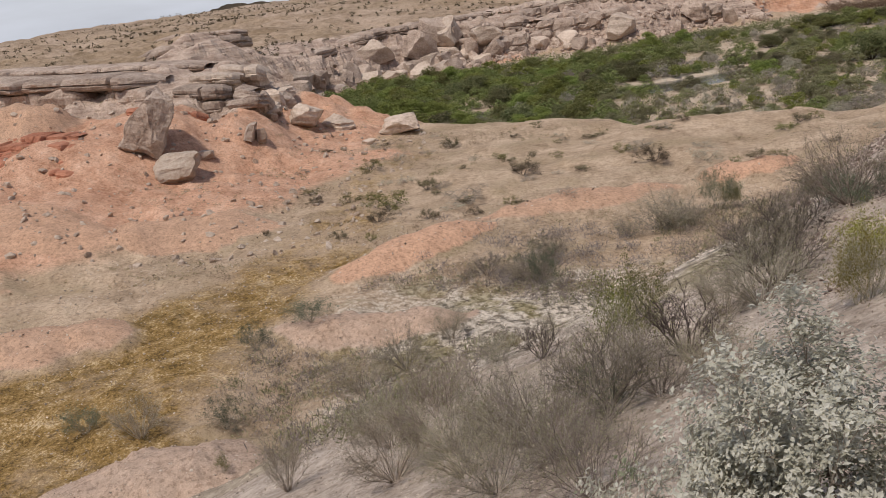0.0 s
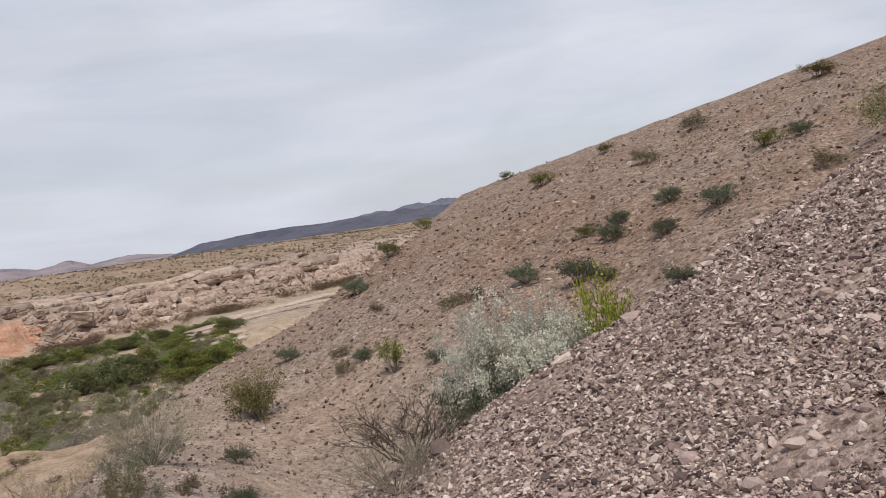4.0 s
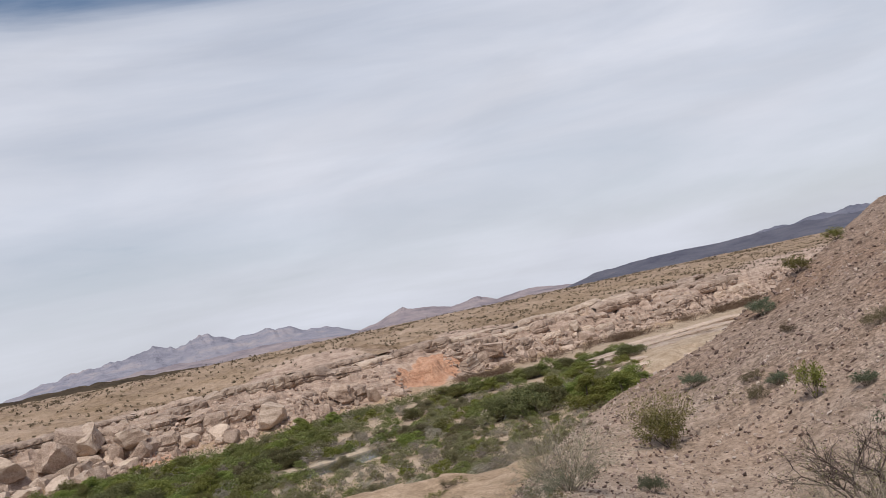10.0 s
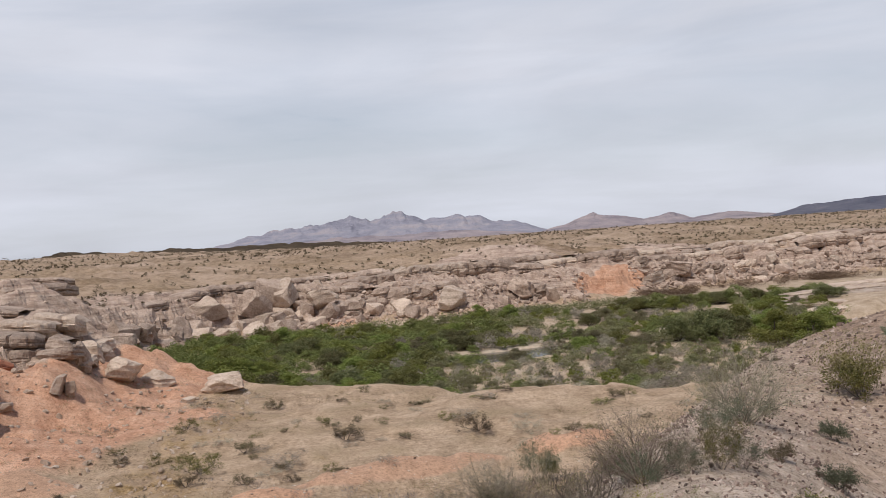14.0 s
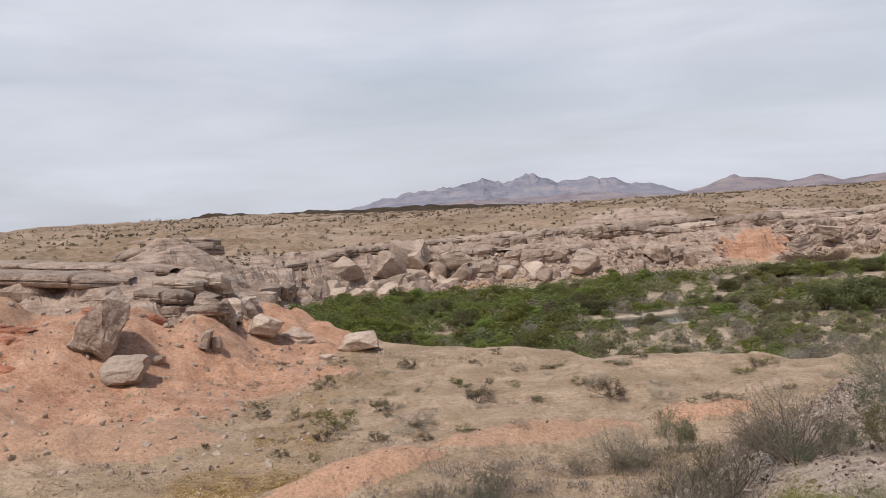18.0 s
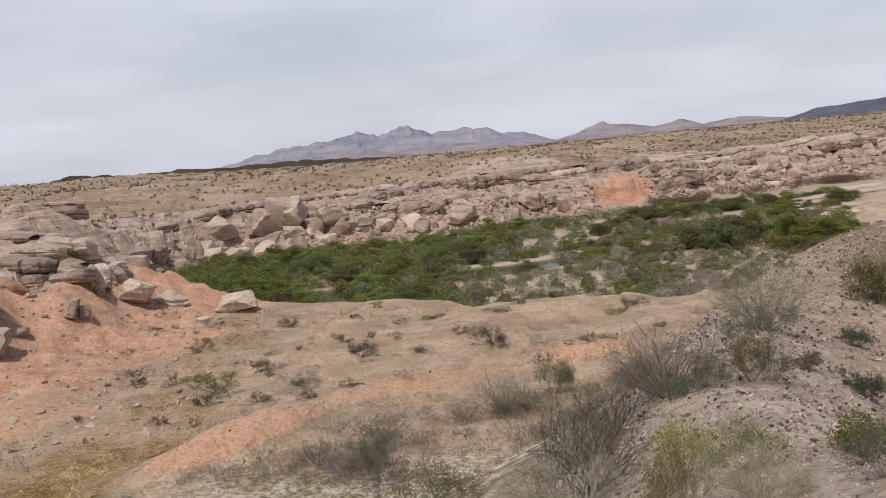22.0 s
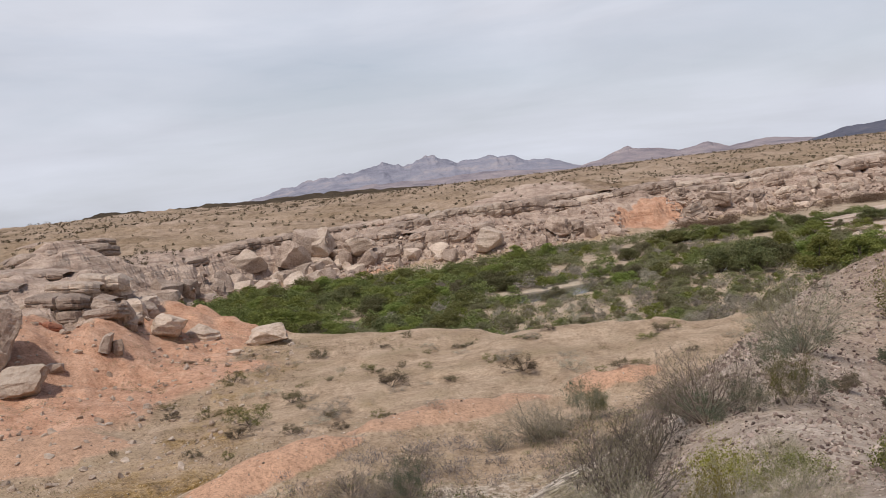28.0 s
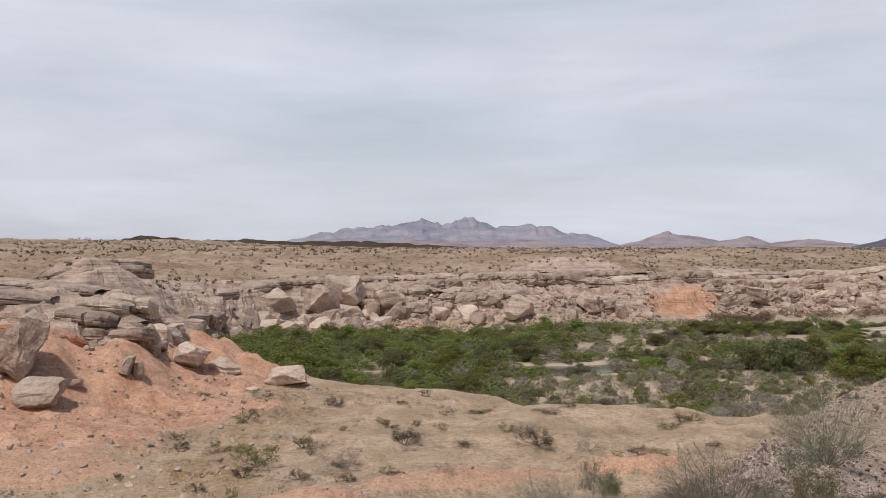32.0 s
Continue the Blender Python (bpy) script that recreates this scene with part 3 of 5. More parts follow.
ground_me = mesh_of("ground", np.stack([gx, gy, gz], -1).reshape(-1, 3), quads, EARTH, True)
for key, parts in (("kind_e", (kind["hummock"], kind["hummock"], kind["hummock"])), ("kind_a", (red_w, rock_w, kind["hill"])), ("kind_b", (wash, river_bed, plateau_w)), ("kind_c", (gravel_w, kind["prom"], scrub_w)), ("kind_d", (kind["w"] * sstep(10, 24, gx), bars, kind["mound"]))):
    at = ground_me.attributes.new(key, "FLOAT_COLOR", "POINT")
    at.data.foreach_set("color", np.stack([*parts, np.ones_like(gx)], -1).astype(np.float32).ravel())
rough_face = ((kind["b"] > -3) & (kind["b"] < 24) | (kind["prom"] > 0.5))[:-1, :-1].ravel()
ground_me.polygons.foreach_set("use_smooth", ~rough_face)
ground = tagged(new("ground", ground_me), "desert ground of sand, gravel and red clay", "ground", kind="structure")

wn_ = Nodes("stream_water")
wn_.bsdf.inputs["Base Color"].default_value = (0.10, 0.09, 0.07, 1)
wn_.bsdf.inputs["Roughness"].default_value = 0.12
wg = wn_.add("ShaderNodeNewGeometry")
wn_.bump(wn_.noise(wg.outputs["Position"], 3.0, 4), 0.25, 0.06)
wv = np.array([(x, y, RIVER - 0.2) for x, y in ((-60, 66), (200, 66), (200, 150), (-60, 150))])
water = tagged(new("water", mesh_of("water", wv, [[0, 1, 2, 3]], wn_.m)), "shallow brown desert stream between sand bars", "water", kind="structure")


# ================= makers of plants and rocks =================
rng = np.random.default_rng(7)


def part(name, me, parent, label=""):
    ob = new(name, me)
    ob.parent = parent
    return tagged(ob, label)


def sticks(p0, p1, r0, r1):
    """Tapered three-sided twigs between points."""
    p0, p1 = np.asarray(p0, float), np.asarray(p1, float)
    r0, r1 = np.asarray(r0, float), np.asarray(r1, float)
    d = p1 - p0
    d /= np.linalg.norm(d, axis=1, keepdims=True) + 1e-9
    ref = np.where(np.abs(d[:, 2:3]) < 0.9, [[0, 0, 1.0]], [[1.0, 0, 0]])
    u = np.cross(d, ref)
    u /= np.linalg.norm(u, axis=1, keepdims=True) + 1e-9
    v = np.cross(d, u)
    rings_ = []
    for p, r in ((p0, r0), (p1, r1)):
        for k in range(3):
            a = 2 * math.pi * k / 3
            rings_.append(p + (u * math.cos(a) + v * math.sin(a)) * r[:, None])
    verts = np.stack(rings_, 1).reshape(-1, 3)
    base = np.arange(len(p0))[:, None] * 6
    faces = np.concatenate([base + np.array([[k, (k + 1) % 3, 3 + (k + 1) % 3, 3 + k]]) for k in range(3)])
    return verts, faces


def leaves(at, length, width, rg, lift=0.3):
    """A small four-cornered leaf at each point."""
    n = len(at)
    d = rg.normal(size=(n, 3))
    d[:, 2] += lift
    d /= np.linalg.norm(d, axis=1, keepdims=True)
    s = np.cross(d, rg.normal(size=(n, 3)))
    s /= np.linalg.norm(s, axis=1, keepdims=True) + 1e-9
    ln = length * rg.uniform(0.6, 1.3, (n, 1))
    wd = width * rg.uniform(0.7, 1.3, (n, 1))
    nrm = np.cross(d, s)
    verts = np.stack([at, at + d * ln * 0.5 + s * wd * 0.5 + nrm * wd * 0.15, at + d * ln, at + d * ln * 0.5 - s * wd * 0.5 + nrm * wd * 0.15], 1).reshape(-1, 3)
    return verts, np.arange(4 * n).reshape(n, 4)


def branching(rg, stems, splay, depth, kids, bend, thick, shrink=0.55, flop=0.0):
    """Stems that fork: the twigs' ends, and their places along the way, for a plant one metre high."""
    p0s, p1s, r0s, r1s, tips = [], [], [], [], []

    def grow(p, d, length, r, level):
        segs = 3
        for k in range(segs):
            d = d + rg.normal(size=3) * bend
            d[2] += 0.06 - flop
            d = d / np.linalg.norm(d)
            q = p + d * length / segs
            if q[2] < 0.02:
                q[2] = 0.02
            p0s.append(p), p1s.append(q)
            r0s.append(r), r1s.append(r * 0.8)
            r *= 0.8
            p = q
            if level < depth and (k > 0 or level > 0):
                for _ in range(kids):
                    e = d + rg.normal(size=3) * 0.55
                    grow(p, e / np.linalg.norm(e), length * shrink * rg.uniform(0.7, 1.2), r * 0.7, level + 1)
        tips.append(p)

    for k in range(stems):
        a = 2 * math.pi * (k + rg.uniform(-0.4, 0.4)) / stems
        u = splay * math.sqrt(rg.uniform(0.08, 1))
        d = np.array([math.cos(a) * u, math.sin(a) * u, 1.0])
        grow(np.array([math.cos(a) * 0.04, math.sin(a) * 0.04, -0.03]), d / np.linalg.norm(d), rg.uniform(0.55, 0.85), thick, 0)
    return np.array(p0s), np.array(p1s), np.array(r0s), np.array(r1s), np.array(tips)


def plant(name, label, category, seed, stems, splay, depth, kids, bend, thick, twig, leaf, per_tip, size, scatter, shrink=0.55, flop=0.0, lift=0.3):
    """A shrub one metre high: stems and foliage under an empty at its base."""
    rg = np.random.default_rng(seed)
    p0, p1, r0, r1, tips = branching(rg, stems, splay, depth, kids, bend, thick, shrink, flop)
    high = np.percentile(np.concatenate([p1[:, 2], tips[:, 2]]), 98)
    top = tagged(new(name), label, category)
    v, f = sticks(p0 / high, p1 / high, r0 / high, r1 / high)
    part("branchwork", mesh_of("branchwork", v, f, twig), top)
    if per_tip:
        at = np.repeat(tips / high, per_tip, 0) + rg.normal(size=(len(tips) * per_tip, 3)) * scatter
        at[:, 2] = np.maximum(at[:, 2], 0.02)
        v, f = leaves(at, size, size * 0.45, rg, lift)
        part("foliage", mesh_of("foliage", v, f, leaf), top)
    return top


def tree(name, label, category, seed, leaf, twig, clumps=17, per=150, size=0.030, wide=0.42, fluff=0.16):
    """A bushy riverside tree one metre high: several leaning trunks and a crown of rounded, leafy clumps."""
    rg = np.random.default_rng(seed)
    a = rg.uniform(0, 2 * math.pi, clumps)
    u = np.sqrt(rg.uniform(0.0, 1, clumps)) * wide
    z = 0.14 + rg.uniform(0, 1, clumps) * 0.70 * (1 - 0.75 * (u / wide) ** 2)
    c = np.stack([np.cos(a) * u, np.sin(a) * u, z], 1)
    top = tagged(new(name), label, category)
    base = np.stack([np.cos(a) * 0.05, np.sin(a) * 0.05, np.full(clumps, -0.04)], 1)
    knee = base * 0.4 + c * 0.6 + rg.normal(size=(clumps, 3)) * 0.03
    v, f = sticks(np.concatenate([base, knee]), np.concatenate([knee, c]), np.concatenate([np.full(clumps, 0.014), np.full(clumps, 0.008)]), np.concatenate([np.full(clumps, 0.008), np.full(clumps, 0.003)]))
    part("trunk", mesh_of("trunk", v, f, twig), top)
    n = clumps * per
    out = rg.normal(size=(n, 3))
    out[:, 2] += 0.35
    out /= np.linalg.norm(out, axis=1, keepdims=True)
    r = np.repeat(rg.uniform(0.11, 0.19, clumps), per)[:, None] * rg.uniform(0.55, 1.25, (n, 1))
    at = np.repeat(c, per, 0) + out * r * [1, 1, 0.85]
    at[:, 2] = np.maximum(at[:, 2], 0.03)
    nrm = out + rg.normal(size=(n, 3)) * 0.35
    s1 = np.cross(nrm, rg.normal(size=(n, 3)))
    s1 /= np.linalg.norm(s1, axis=1, keepdims=True) + 1e-9
    s2 = np.cross(nrm / np.linalg.norm(nrm, axis=1, keepdims=True), s1)
    w = size * rg.uniform(0.5, 1.2, (n, 1))
    v = np.stack([at - s1 * w, at - s2 * w * 0.5 + out * 0.02, at + s1 * w, at + s2 * w * 0.5 + out * 0.02], 1).reshape(-1, 3)
    part("crown", mesh_of("crown", v, np.arange(4 * n).reshape(n, 4), leaf), top)
    return top


class Stock:
    """Patterns of one kind of thing: the first call of each stands the pattern itself, later ones copies."""

    def __init__(self, *patterns):
        self.patterns, self.used = patterns, [False] * len(patterns)

    def put(self, k, x, y, z, wide, high, turn, tilt=0.0, group="", label=""):
        k %= len(self.patterns)
        ob = self.patterns[k]
        m = pose(x, y, z, tilt, 0, turn) @ Matrix.Diagonal((wide, wide, high, 1))
        if self.used[k]:
            ob = copy_thing(ob, m @ Matrix.Diagonal((1 / ob.scale[0], 1 / ob.scale[1], 1 / ob.scale[2], 1)))
        else:
            ob.matrix_basis = m
            self.used[k] = True
        return tagged(ob, label, group=group)


def rock_mesh(seed, detail, dims, cuts=13, rough=0.05, name="boulder", material=None, beds=0.0):
    """A block broken along flat faces, with worn edges and thin beds."""
    bm = bmesh.new()
    bmesh.ops.create_icosphere(bm, subdivisions=detail, radius=1.0)
    v = np.array([p.co[:] for p in bm.verts])
    f = np.array([[p.index for p in q.verts] for q in bm.faces])
    bm.free()
    rg = np.random.default_rng(seed)
    v *= 1.25
    for k in range(cuts):
        nrm = rg.normal(size=3)
        if k < 6:
            nrm = np.array([(1, 0, 0), (-1, 0, 0), (0, 1, 0), (0, -1, 0), (0, 0, 1), (0, 0, -1)][k]) + rg.normal(size=3) * 0.22
        nrm /= np.linalg.norm(nrm)
        d = rg.uniform(0.55, 0.92) if k >= 6 else rg.uniform(0.6, 0.78)
        over = np.maximum(0, v @ nrm - d)
        v = v - nrm * over[:, None]
    if beds:
        v[:, :2] *= (1 + beds * np.sign(np.sin(v[:, 2:3] * 13 + 2 * v[:, 0:1] + seed)) * np.abs(np.sin(v[:, 2:3] * 13 + 2 * v[:, 0:1] + seed)) ** 0.4)
    off = rg.uniform(0, 50)
    v = v + rough * np.stack([fbm(v[:, 1] * 2.5 + off, v[:, 2] * 2.5, seed), fbm(v[:, 0] * 2.5 + off, v[:, 2] * 2.5, seed + 3), fbm(v[:, 0] * 2.5 + off, v[:, 1] * 2.5, seed + 5)], 1)
    lo, hi = v.min(0), v.max(0)
    v = (v - (lo + hi) / 2) / (hi - lo)
    v[:, 2] += 0.5
    return mesh_of(name, v * np.array(dims), f, material)


def joined(name, pieces, material, label, category="", smooth=False):
    """Many small things that nobody counts, in one mesh."""
    vs, fs, n = [], [], 0
    for v, f in pieces:
        vs.append(v), fs.append(np.asarray(f) + n)
        n += len(v)
    return tagged(new(name, mesh_of(name, np.concatenate(vs), np.concatenate(fs), material, smooth)), label, category, kind="stuff")


def spin(n, rg, tilt=0.5):
    """n random turns, as matrices."""
    a, b, c = rg.uniform(0, 2 * math.pi, n), rg.normal(0, tilt, n), rg.normal(0, tilt, n)
    ca, sa, cb, sb, cc, sc = np.cos(a), np.sin(a), np.cos(b), np.sin(b), np.cos(c), np.sin(c)
    z, o = np.zeros(n), np.ones(n)
    rz = np.stack([ca, -sa, z, sa, ca, z, z, z, o], 1).reshape(n, 3, 3)
    rx = np.stack([o, z, z, z, cb, -sb, z, sb, cb], 1).reshape(n, 3, 3)
    ry = np.stack([cc, z, sc, z, o, z, -sc, z, cc], 1).reshape(n, 3, 3)
    return rz @ rx @ ry


def scatter_stones(x, y, size, rg, shapes, sink=0.3):
    """Arrays of one mesh of loose stones on the ground."""
    z = land(x, y)[0]
    out = []
    which = rg.integers(0, len(shapes), len(x))
    turns = spin(len(x), rg, 0.6)
    dims = np.stack([rg.uniform(0.8, 1.4, len(x)), rg.uniform(0.7, 1.1, len(x)), rg.uniform(0.45, 0.85, len(x))], 1) * size[:, None]
    for k, (sv, sf) in enumerate(shapes):
        sel = which == k
        v = np.einsum("nij,nmj->nmi", turns[sel], sv[None] * dims[sel][:, None])
        v = v + np.stack([x[sel], y[sel], z[sel] + size[sel] * (0.35 - sink)], 1)[:, None]
        n = sel.sum()
        f = (np.arange(n)[:, None, None] * len(sv) + sf[None]).reshape(-1, 3)
        out.append((v.reshape(-1, 3), f))
    return out


def stone_shapes(count, seed, simple=False):
    bm = bmesh.new()
    bmesh.ops.create_icosphere(bm, subdivisions=1, radius=0.5)
    v0 = np.array([p.co[:] for p in bm.verts])
    f0 = np.array([[p.index for p in q.verts] for q in bm.faces])
    bm.free()
    if simple:      # eight faces
        v0 = np.array([(0.45, 0.2, 0.1), (-0.2, 0.45, -0.05), (-0.45, -0.2, 0.1), (0.2, -0.45, 0.0), (0.06, 0.05, 0.42), (0.0, 0.0, -0.4)])
        f0 = np.array([(0, 1, 4), (1, 2, 4), (2, 3, 4), (3, 0, 4), (1, 0, 5), (2, 1, 5), (3, 2, 5), (0, 3, 5)])
    rg = np.random.default_rng(seed)
    out = []
    for k in range(count):
        v = v0.copy() * 1.2
        for c in range(6):
            nrm = rg.normal(size=3)
            nrm /= np.linalg.norm(nrm)
            v -= nrm * np.maximum(0, v @ nrm - rg.uniform(0.26, 0.42))[:, None]
        out.append((v + rg.normal(size=v.shape) * (0.07 if simple else 0.03), f0))
    return out


# ================= boulders =================
def boulder(name, label, seed, x, y, dims, turn, material=ROCK, tilt=(0, 0), sink=0.12, detail=4, group="", beds=0.03, cuts=13, rough=0.045):
    me = rock_mesh(seed, detail, dims, cuts, rough, name, material, beds=beds)
    ob = new(name, me)
    ob.matrix_basis = pose(x, y, ground_z(x, y) - sink * dims[2], tilt[0], tilt[1], turn)
    return tagged(ob, label, "boulder", group)


boulder("boulder", "tall grey-brown sandstone boulder leaning on red clay", 11, -22.95, 47.6, (2.7, 2.4, 4.0), 14, ROCK, (-4, 21), 0.06, 5, "", 0.035, 16, 0.07)
boulder("boulder", "pale sandstone block wedged beside the leaning boulder", 23, -20.55, 46.7, (2.9, 1.9, 1.75), 10, PALE_ROCK, (4, -6), 0.12, 5, "", 0.02, 18, 0.06)
boulder("boulder", "pale flat-topped sandstone block at the lip of the bench", 31, *(-10.29, 61.11), (2.9, 2.2, 1.35), -8, PALE_ROCK, (0, -4), 0.1, 4)
boulder("boulder", "angular tan sandstone block on the clay slope", 47, *(-16.94, 60.69), (2.7, 2.2, 1.8), 30, PALE_ROCK, (6, 14), 0.1, 4)
boulder("boulder", "low pale sandstone block half sunk in sand", 53, *(-15.05, 62.80), (2.2, 1.7, 1.1), -20, PALE_ROCK, (0, 8), 0.1, 4)
boulder("boulder", "pair of grey slabs standing in red clay", 61, *(-18.16, 52.12), (0.75, 1.0, 1.25), 20, ROCK, (0, 24), 0.1, 3)
boulder("boulder", "pair of grey slabs standing in red clay", 67, *(-17.67, 52.68), (0.9, 0.8, 1.0), -10, ROCK, (0, 20), 0.1, 3)
boulder("boulder", "small dark sandstone block on red clay", 71, *(-19.96, 49.47), (0.95, 0.8, 0.5), 0, ROCK, (0, 5), 0.1, 3)
boulder("boulder", "small pale slab on the sandy bench", 73, *(-12.05, 57.54), (0.9, 0.6, 0.4), 40, PALE_ROCK, (8, 0), 0.1, 3)
boulder("boulder", "large rounded pale sandstone block under the cliff", 83, *(12.34, 145.61), (5.6, 4.5, 4.0), 10, PALE_ROCK, (0, 3), 0.12, 4)
for k, (x, y, w, h, t, ti) in enumerate([(-17.4, 143.6, 6.0, 5.0, 15, 24), (-8.4, 143.4, 6.0, 3.8, -10, -14), (-19.5, 138.7, 5.0, 4.6, 30, 34), (-13.9, 145.1, 4.6, 4.6, 60, -28), (24.2, 151.7, 4.6, 3.6, 0, 10), (51.2, 162.2, 4.6, 2.8, 20, -12), (56.2, 164.9, 5.0, 3.0, -20, 16), (-24.5, 138.4, 5, 4.2, 5, -20)]):
    boulder("boulder", "huge tilted sandstone slab fallen from the cliff", 101 + k, x, y, (w, 3.4, h), t, PALE_ROCK if k % 2 else ROCK, (6, ti), 0.1, 4)

def bed(name, label, line, tops, thick, deep, jut, seed, material, joint=(0.8, 2.6), step=0.22, group="", category="rock ledge"):
    """A bed of rock along a line of its front edge, broken by joints, that juts over a hollow. tops: the height of its top at both ends."""
    rg = np.random.default_rng(seed)
    line = np.array(line, float)
    run = np.concatenate([[0], np.cumsum(np.hypot(*np.diff(line, axis=0).T))])
    n = max(8, int(run[-1] / step))
    u = np.linspace(0, run[-1], n)
    px, py = np.interp(u, run, line[:, 0]), np.interp(u, run, line[:, 1])
    tx, ty = np.gradient(px), np.gradient(py)
    ln = np.hypot(tx, ty)
    ox, oy = ty / ln, -tx / ln
    cuts_, at = [0.0], 0.0
    while at < run[-1]:
        at += rg.uniform(*joint)
        cuts_.append(at)
    cuts_ = np.array(cuts_)
    k = np.clip(np.searchsorted(cuts_, u, "right") - 1, 0, len(cuts_) - 1)
    near_cut = np.min(np.abs(u[:, None] - cuts_[None]), 1)
    crack = np.exp(-(near_cut / (step * 0.8)) ** 2)
    out = rg.uniform(-0.45, 0.35, len(cuts_))[k] * jut + 0.5 * jut * vnoise(u / 4.0, u * 0 + seed, seed) - crack * 0.4 * jut
    lift = rg.uniform(0.9, 1.08, len(cuts_))[k] - 0.12 * crack
    end = np.minimum(1, np.minimum(u, run[-1] - u) / (0.18 * run[-1]) + 0.25)
    base = np.interp(u, [0, run[-1]], tops) - thick
    prof = [(-deep, -0.35), (-1.2 * jut, -0.35), (-1.0 * jut, 0.02), (-0.25 * jut, 0.12), (0.0, 0.3), (0.05, 0.46), (-0.10 * jut, 0.55), (0.02, 0.62), (0.0, 0.8), (-0.18 * jut, 0.96), (-0.5 * jut, 1.02), (-0.55 * deep, 1.06), (-deep, 0.9)]
    rows = []
    for q, (o, h) in enumerate(prof):
        side = o + out * (1 if 1 < q < 11 else 0.3) - (1 - end) * 0.5 * deep * (q < 11)
        wob = 0.07 * thick * fbm(u / 0.7 + 3 * q, u * 0 + q, seed + 5, 2)
        rows.append(np.stack([px + ox * (side + wob), py + oy * (side + wob), base + thick * h * lift * (0.55 + 0.45 * end) + wob * 0.6], 1))
    v = np.stack(rows, 1)
    c = v.reshape(-1, 3).mean(0)
    i = np.arange(n * len(prof)).reshape(n, len(prof))
    f = np.stack([i[:-1, :-1], i[1:, :-1], i[1:, 1:], i[:-1, 1:]], -1).reshape(-1, 4)
    ob = new(name, mesh_of(name, v.reshape(-1, 3) - c, f, material))
    ob.matrix_basis = pose(*c)
    return tagged(ob, label, category, group)


# ledges of the promontory: thick beds of sandstone over the red clay
LEDGE = "bedded grey-brown sandstone ledge over red clay"
for k, (line, tops, thick, deep, jut, joint) in enumerate([
        ([(-44, 61.6), (-39, 60.6), (-36, 59.9), (-32.2, 59.3), (-29, 59.3), (-26.1, 59.6)], (-1.7, -3.1), 1.0, 5.0, 1.8, (2.5, 7)),
        ([(-46, 66.0), (-38, 64.8), (-31, 64.4), (-25, 64.0)], (-1.3, -2.9), 0.7, 5.0, 0.9, (1.5, 4)),
        ([(-42, 61.6), (-36.5, 60.2), (-33.4, 59.5), (-30.8, 59.1)], (-3.3, -3.5), 2.2, 3.5, 0.9, (2.5, 4.5)),
        ([(-30.7, 59.4), (-28.6, 58.7), (-26.0, 58.6)], (-3.6, -3.9), 1.9, 3.5, 0.8, (1.5, 4)),
        ([(-25.2, 57.4), (-22.6, 57.0), (-20.2, 57.6)], (-4.9, -5.1), 1.3, 3.0, 0.55, (0.9, 2.4)),
        ([(-25.4, 57.5), (-22.6, 57.2), (-20.6, 57.8)], (-4.0, -4.4), 0.85, 4.0, 0.8, (1.2, 3.5)),
        ([(-24.6, 60.0), (-21.0, 60.4)], (-3.5, -3.8), 0.8, 3.0, 0.6, (1.2, 3)),
        ([(-23.4, 63.0), (-20.0, 63.4)], (-3.2, -3.9), 1.0, 3.0, 0.6, (1.2, 3)),
        ([(-20.9, 57.5), (-19.2, 57.0), (-17.7, 57.6)], (-4.4, -5.2), 2.0, 2.6, 0.6, (1.4, 2.6))]):
    bed("ledge_block", LEDGE, line, tops, thick, deep, jut, 520 + k, PALE_ROCK if k in (6, 7) else ROCK, joint, 0.16, "ledges of the promontory")
# blocks along the broken end of the promontory
for k in range(9):
    x, y = -19.3 - 0.25 * (k % 3) + rng.normal() * 0.4, 57.0 + 1.15 * k
    boulder("boulder", "angular sandstone block at the end of the promontory", 260 + k, x, y, (rng.uniform(1.4, 2.6), rng.uniform(1.4, 2.2), rng.uniform(0.8, 1.7)), rng.uniform(-30, 30), PALE_ROCK if k % 3 else ROCK, (rng.normal() * 8, rng.normal() * 12), 0.2, 4, "blocks of the promontory")
# rough red mudstone at the foot of the clay flank
for k, (line, tops, thick) in enumerate([
        ([(-33.5, 50.2), (-29, 47.9), (-26.8, 47.6)], (-4.5, -5.4), 0.75), ([(-32.5, 48.4), (-28.5, 46.8), (-25.9, 46.4)], (-5.0, -5.8), 0.7),
        ([(-31.5, 46.9), (-28, 45.6), (-25.4, 45.2)], (-5.5, -6.3), 0.65), ([(-31, 45.6), (-27, 44.5), (-24.9, 44.0)], (-6.0, -6.75), 0.6),
        ([(-26.2, 53.2), (-23.4, 53.6), (-21.2, 54.4)], (-5.4, -6.1), 0.6)]):
    tops = [ground_z(line[i][0], line[i][1] - 0.5) + 0.45 for i in (0, -1)]
    bed("mudstone_ledge", "crumbling red mudstone ledge in the clay bank", line, tops, thick, 2.2, 0.5, 560 + k, RED_ROCK, (0.3, 1.3), 0.10, "red mudstone ledges")

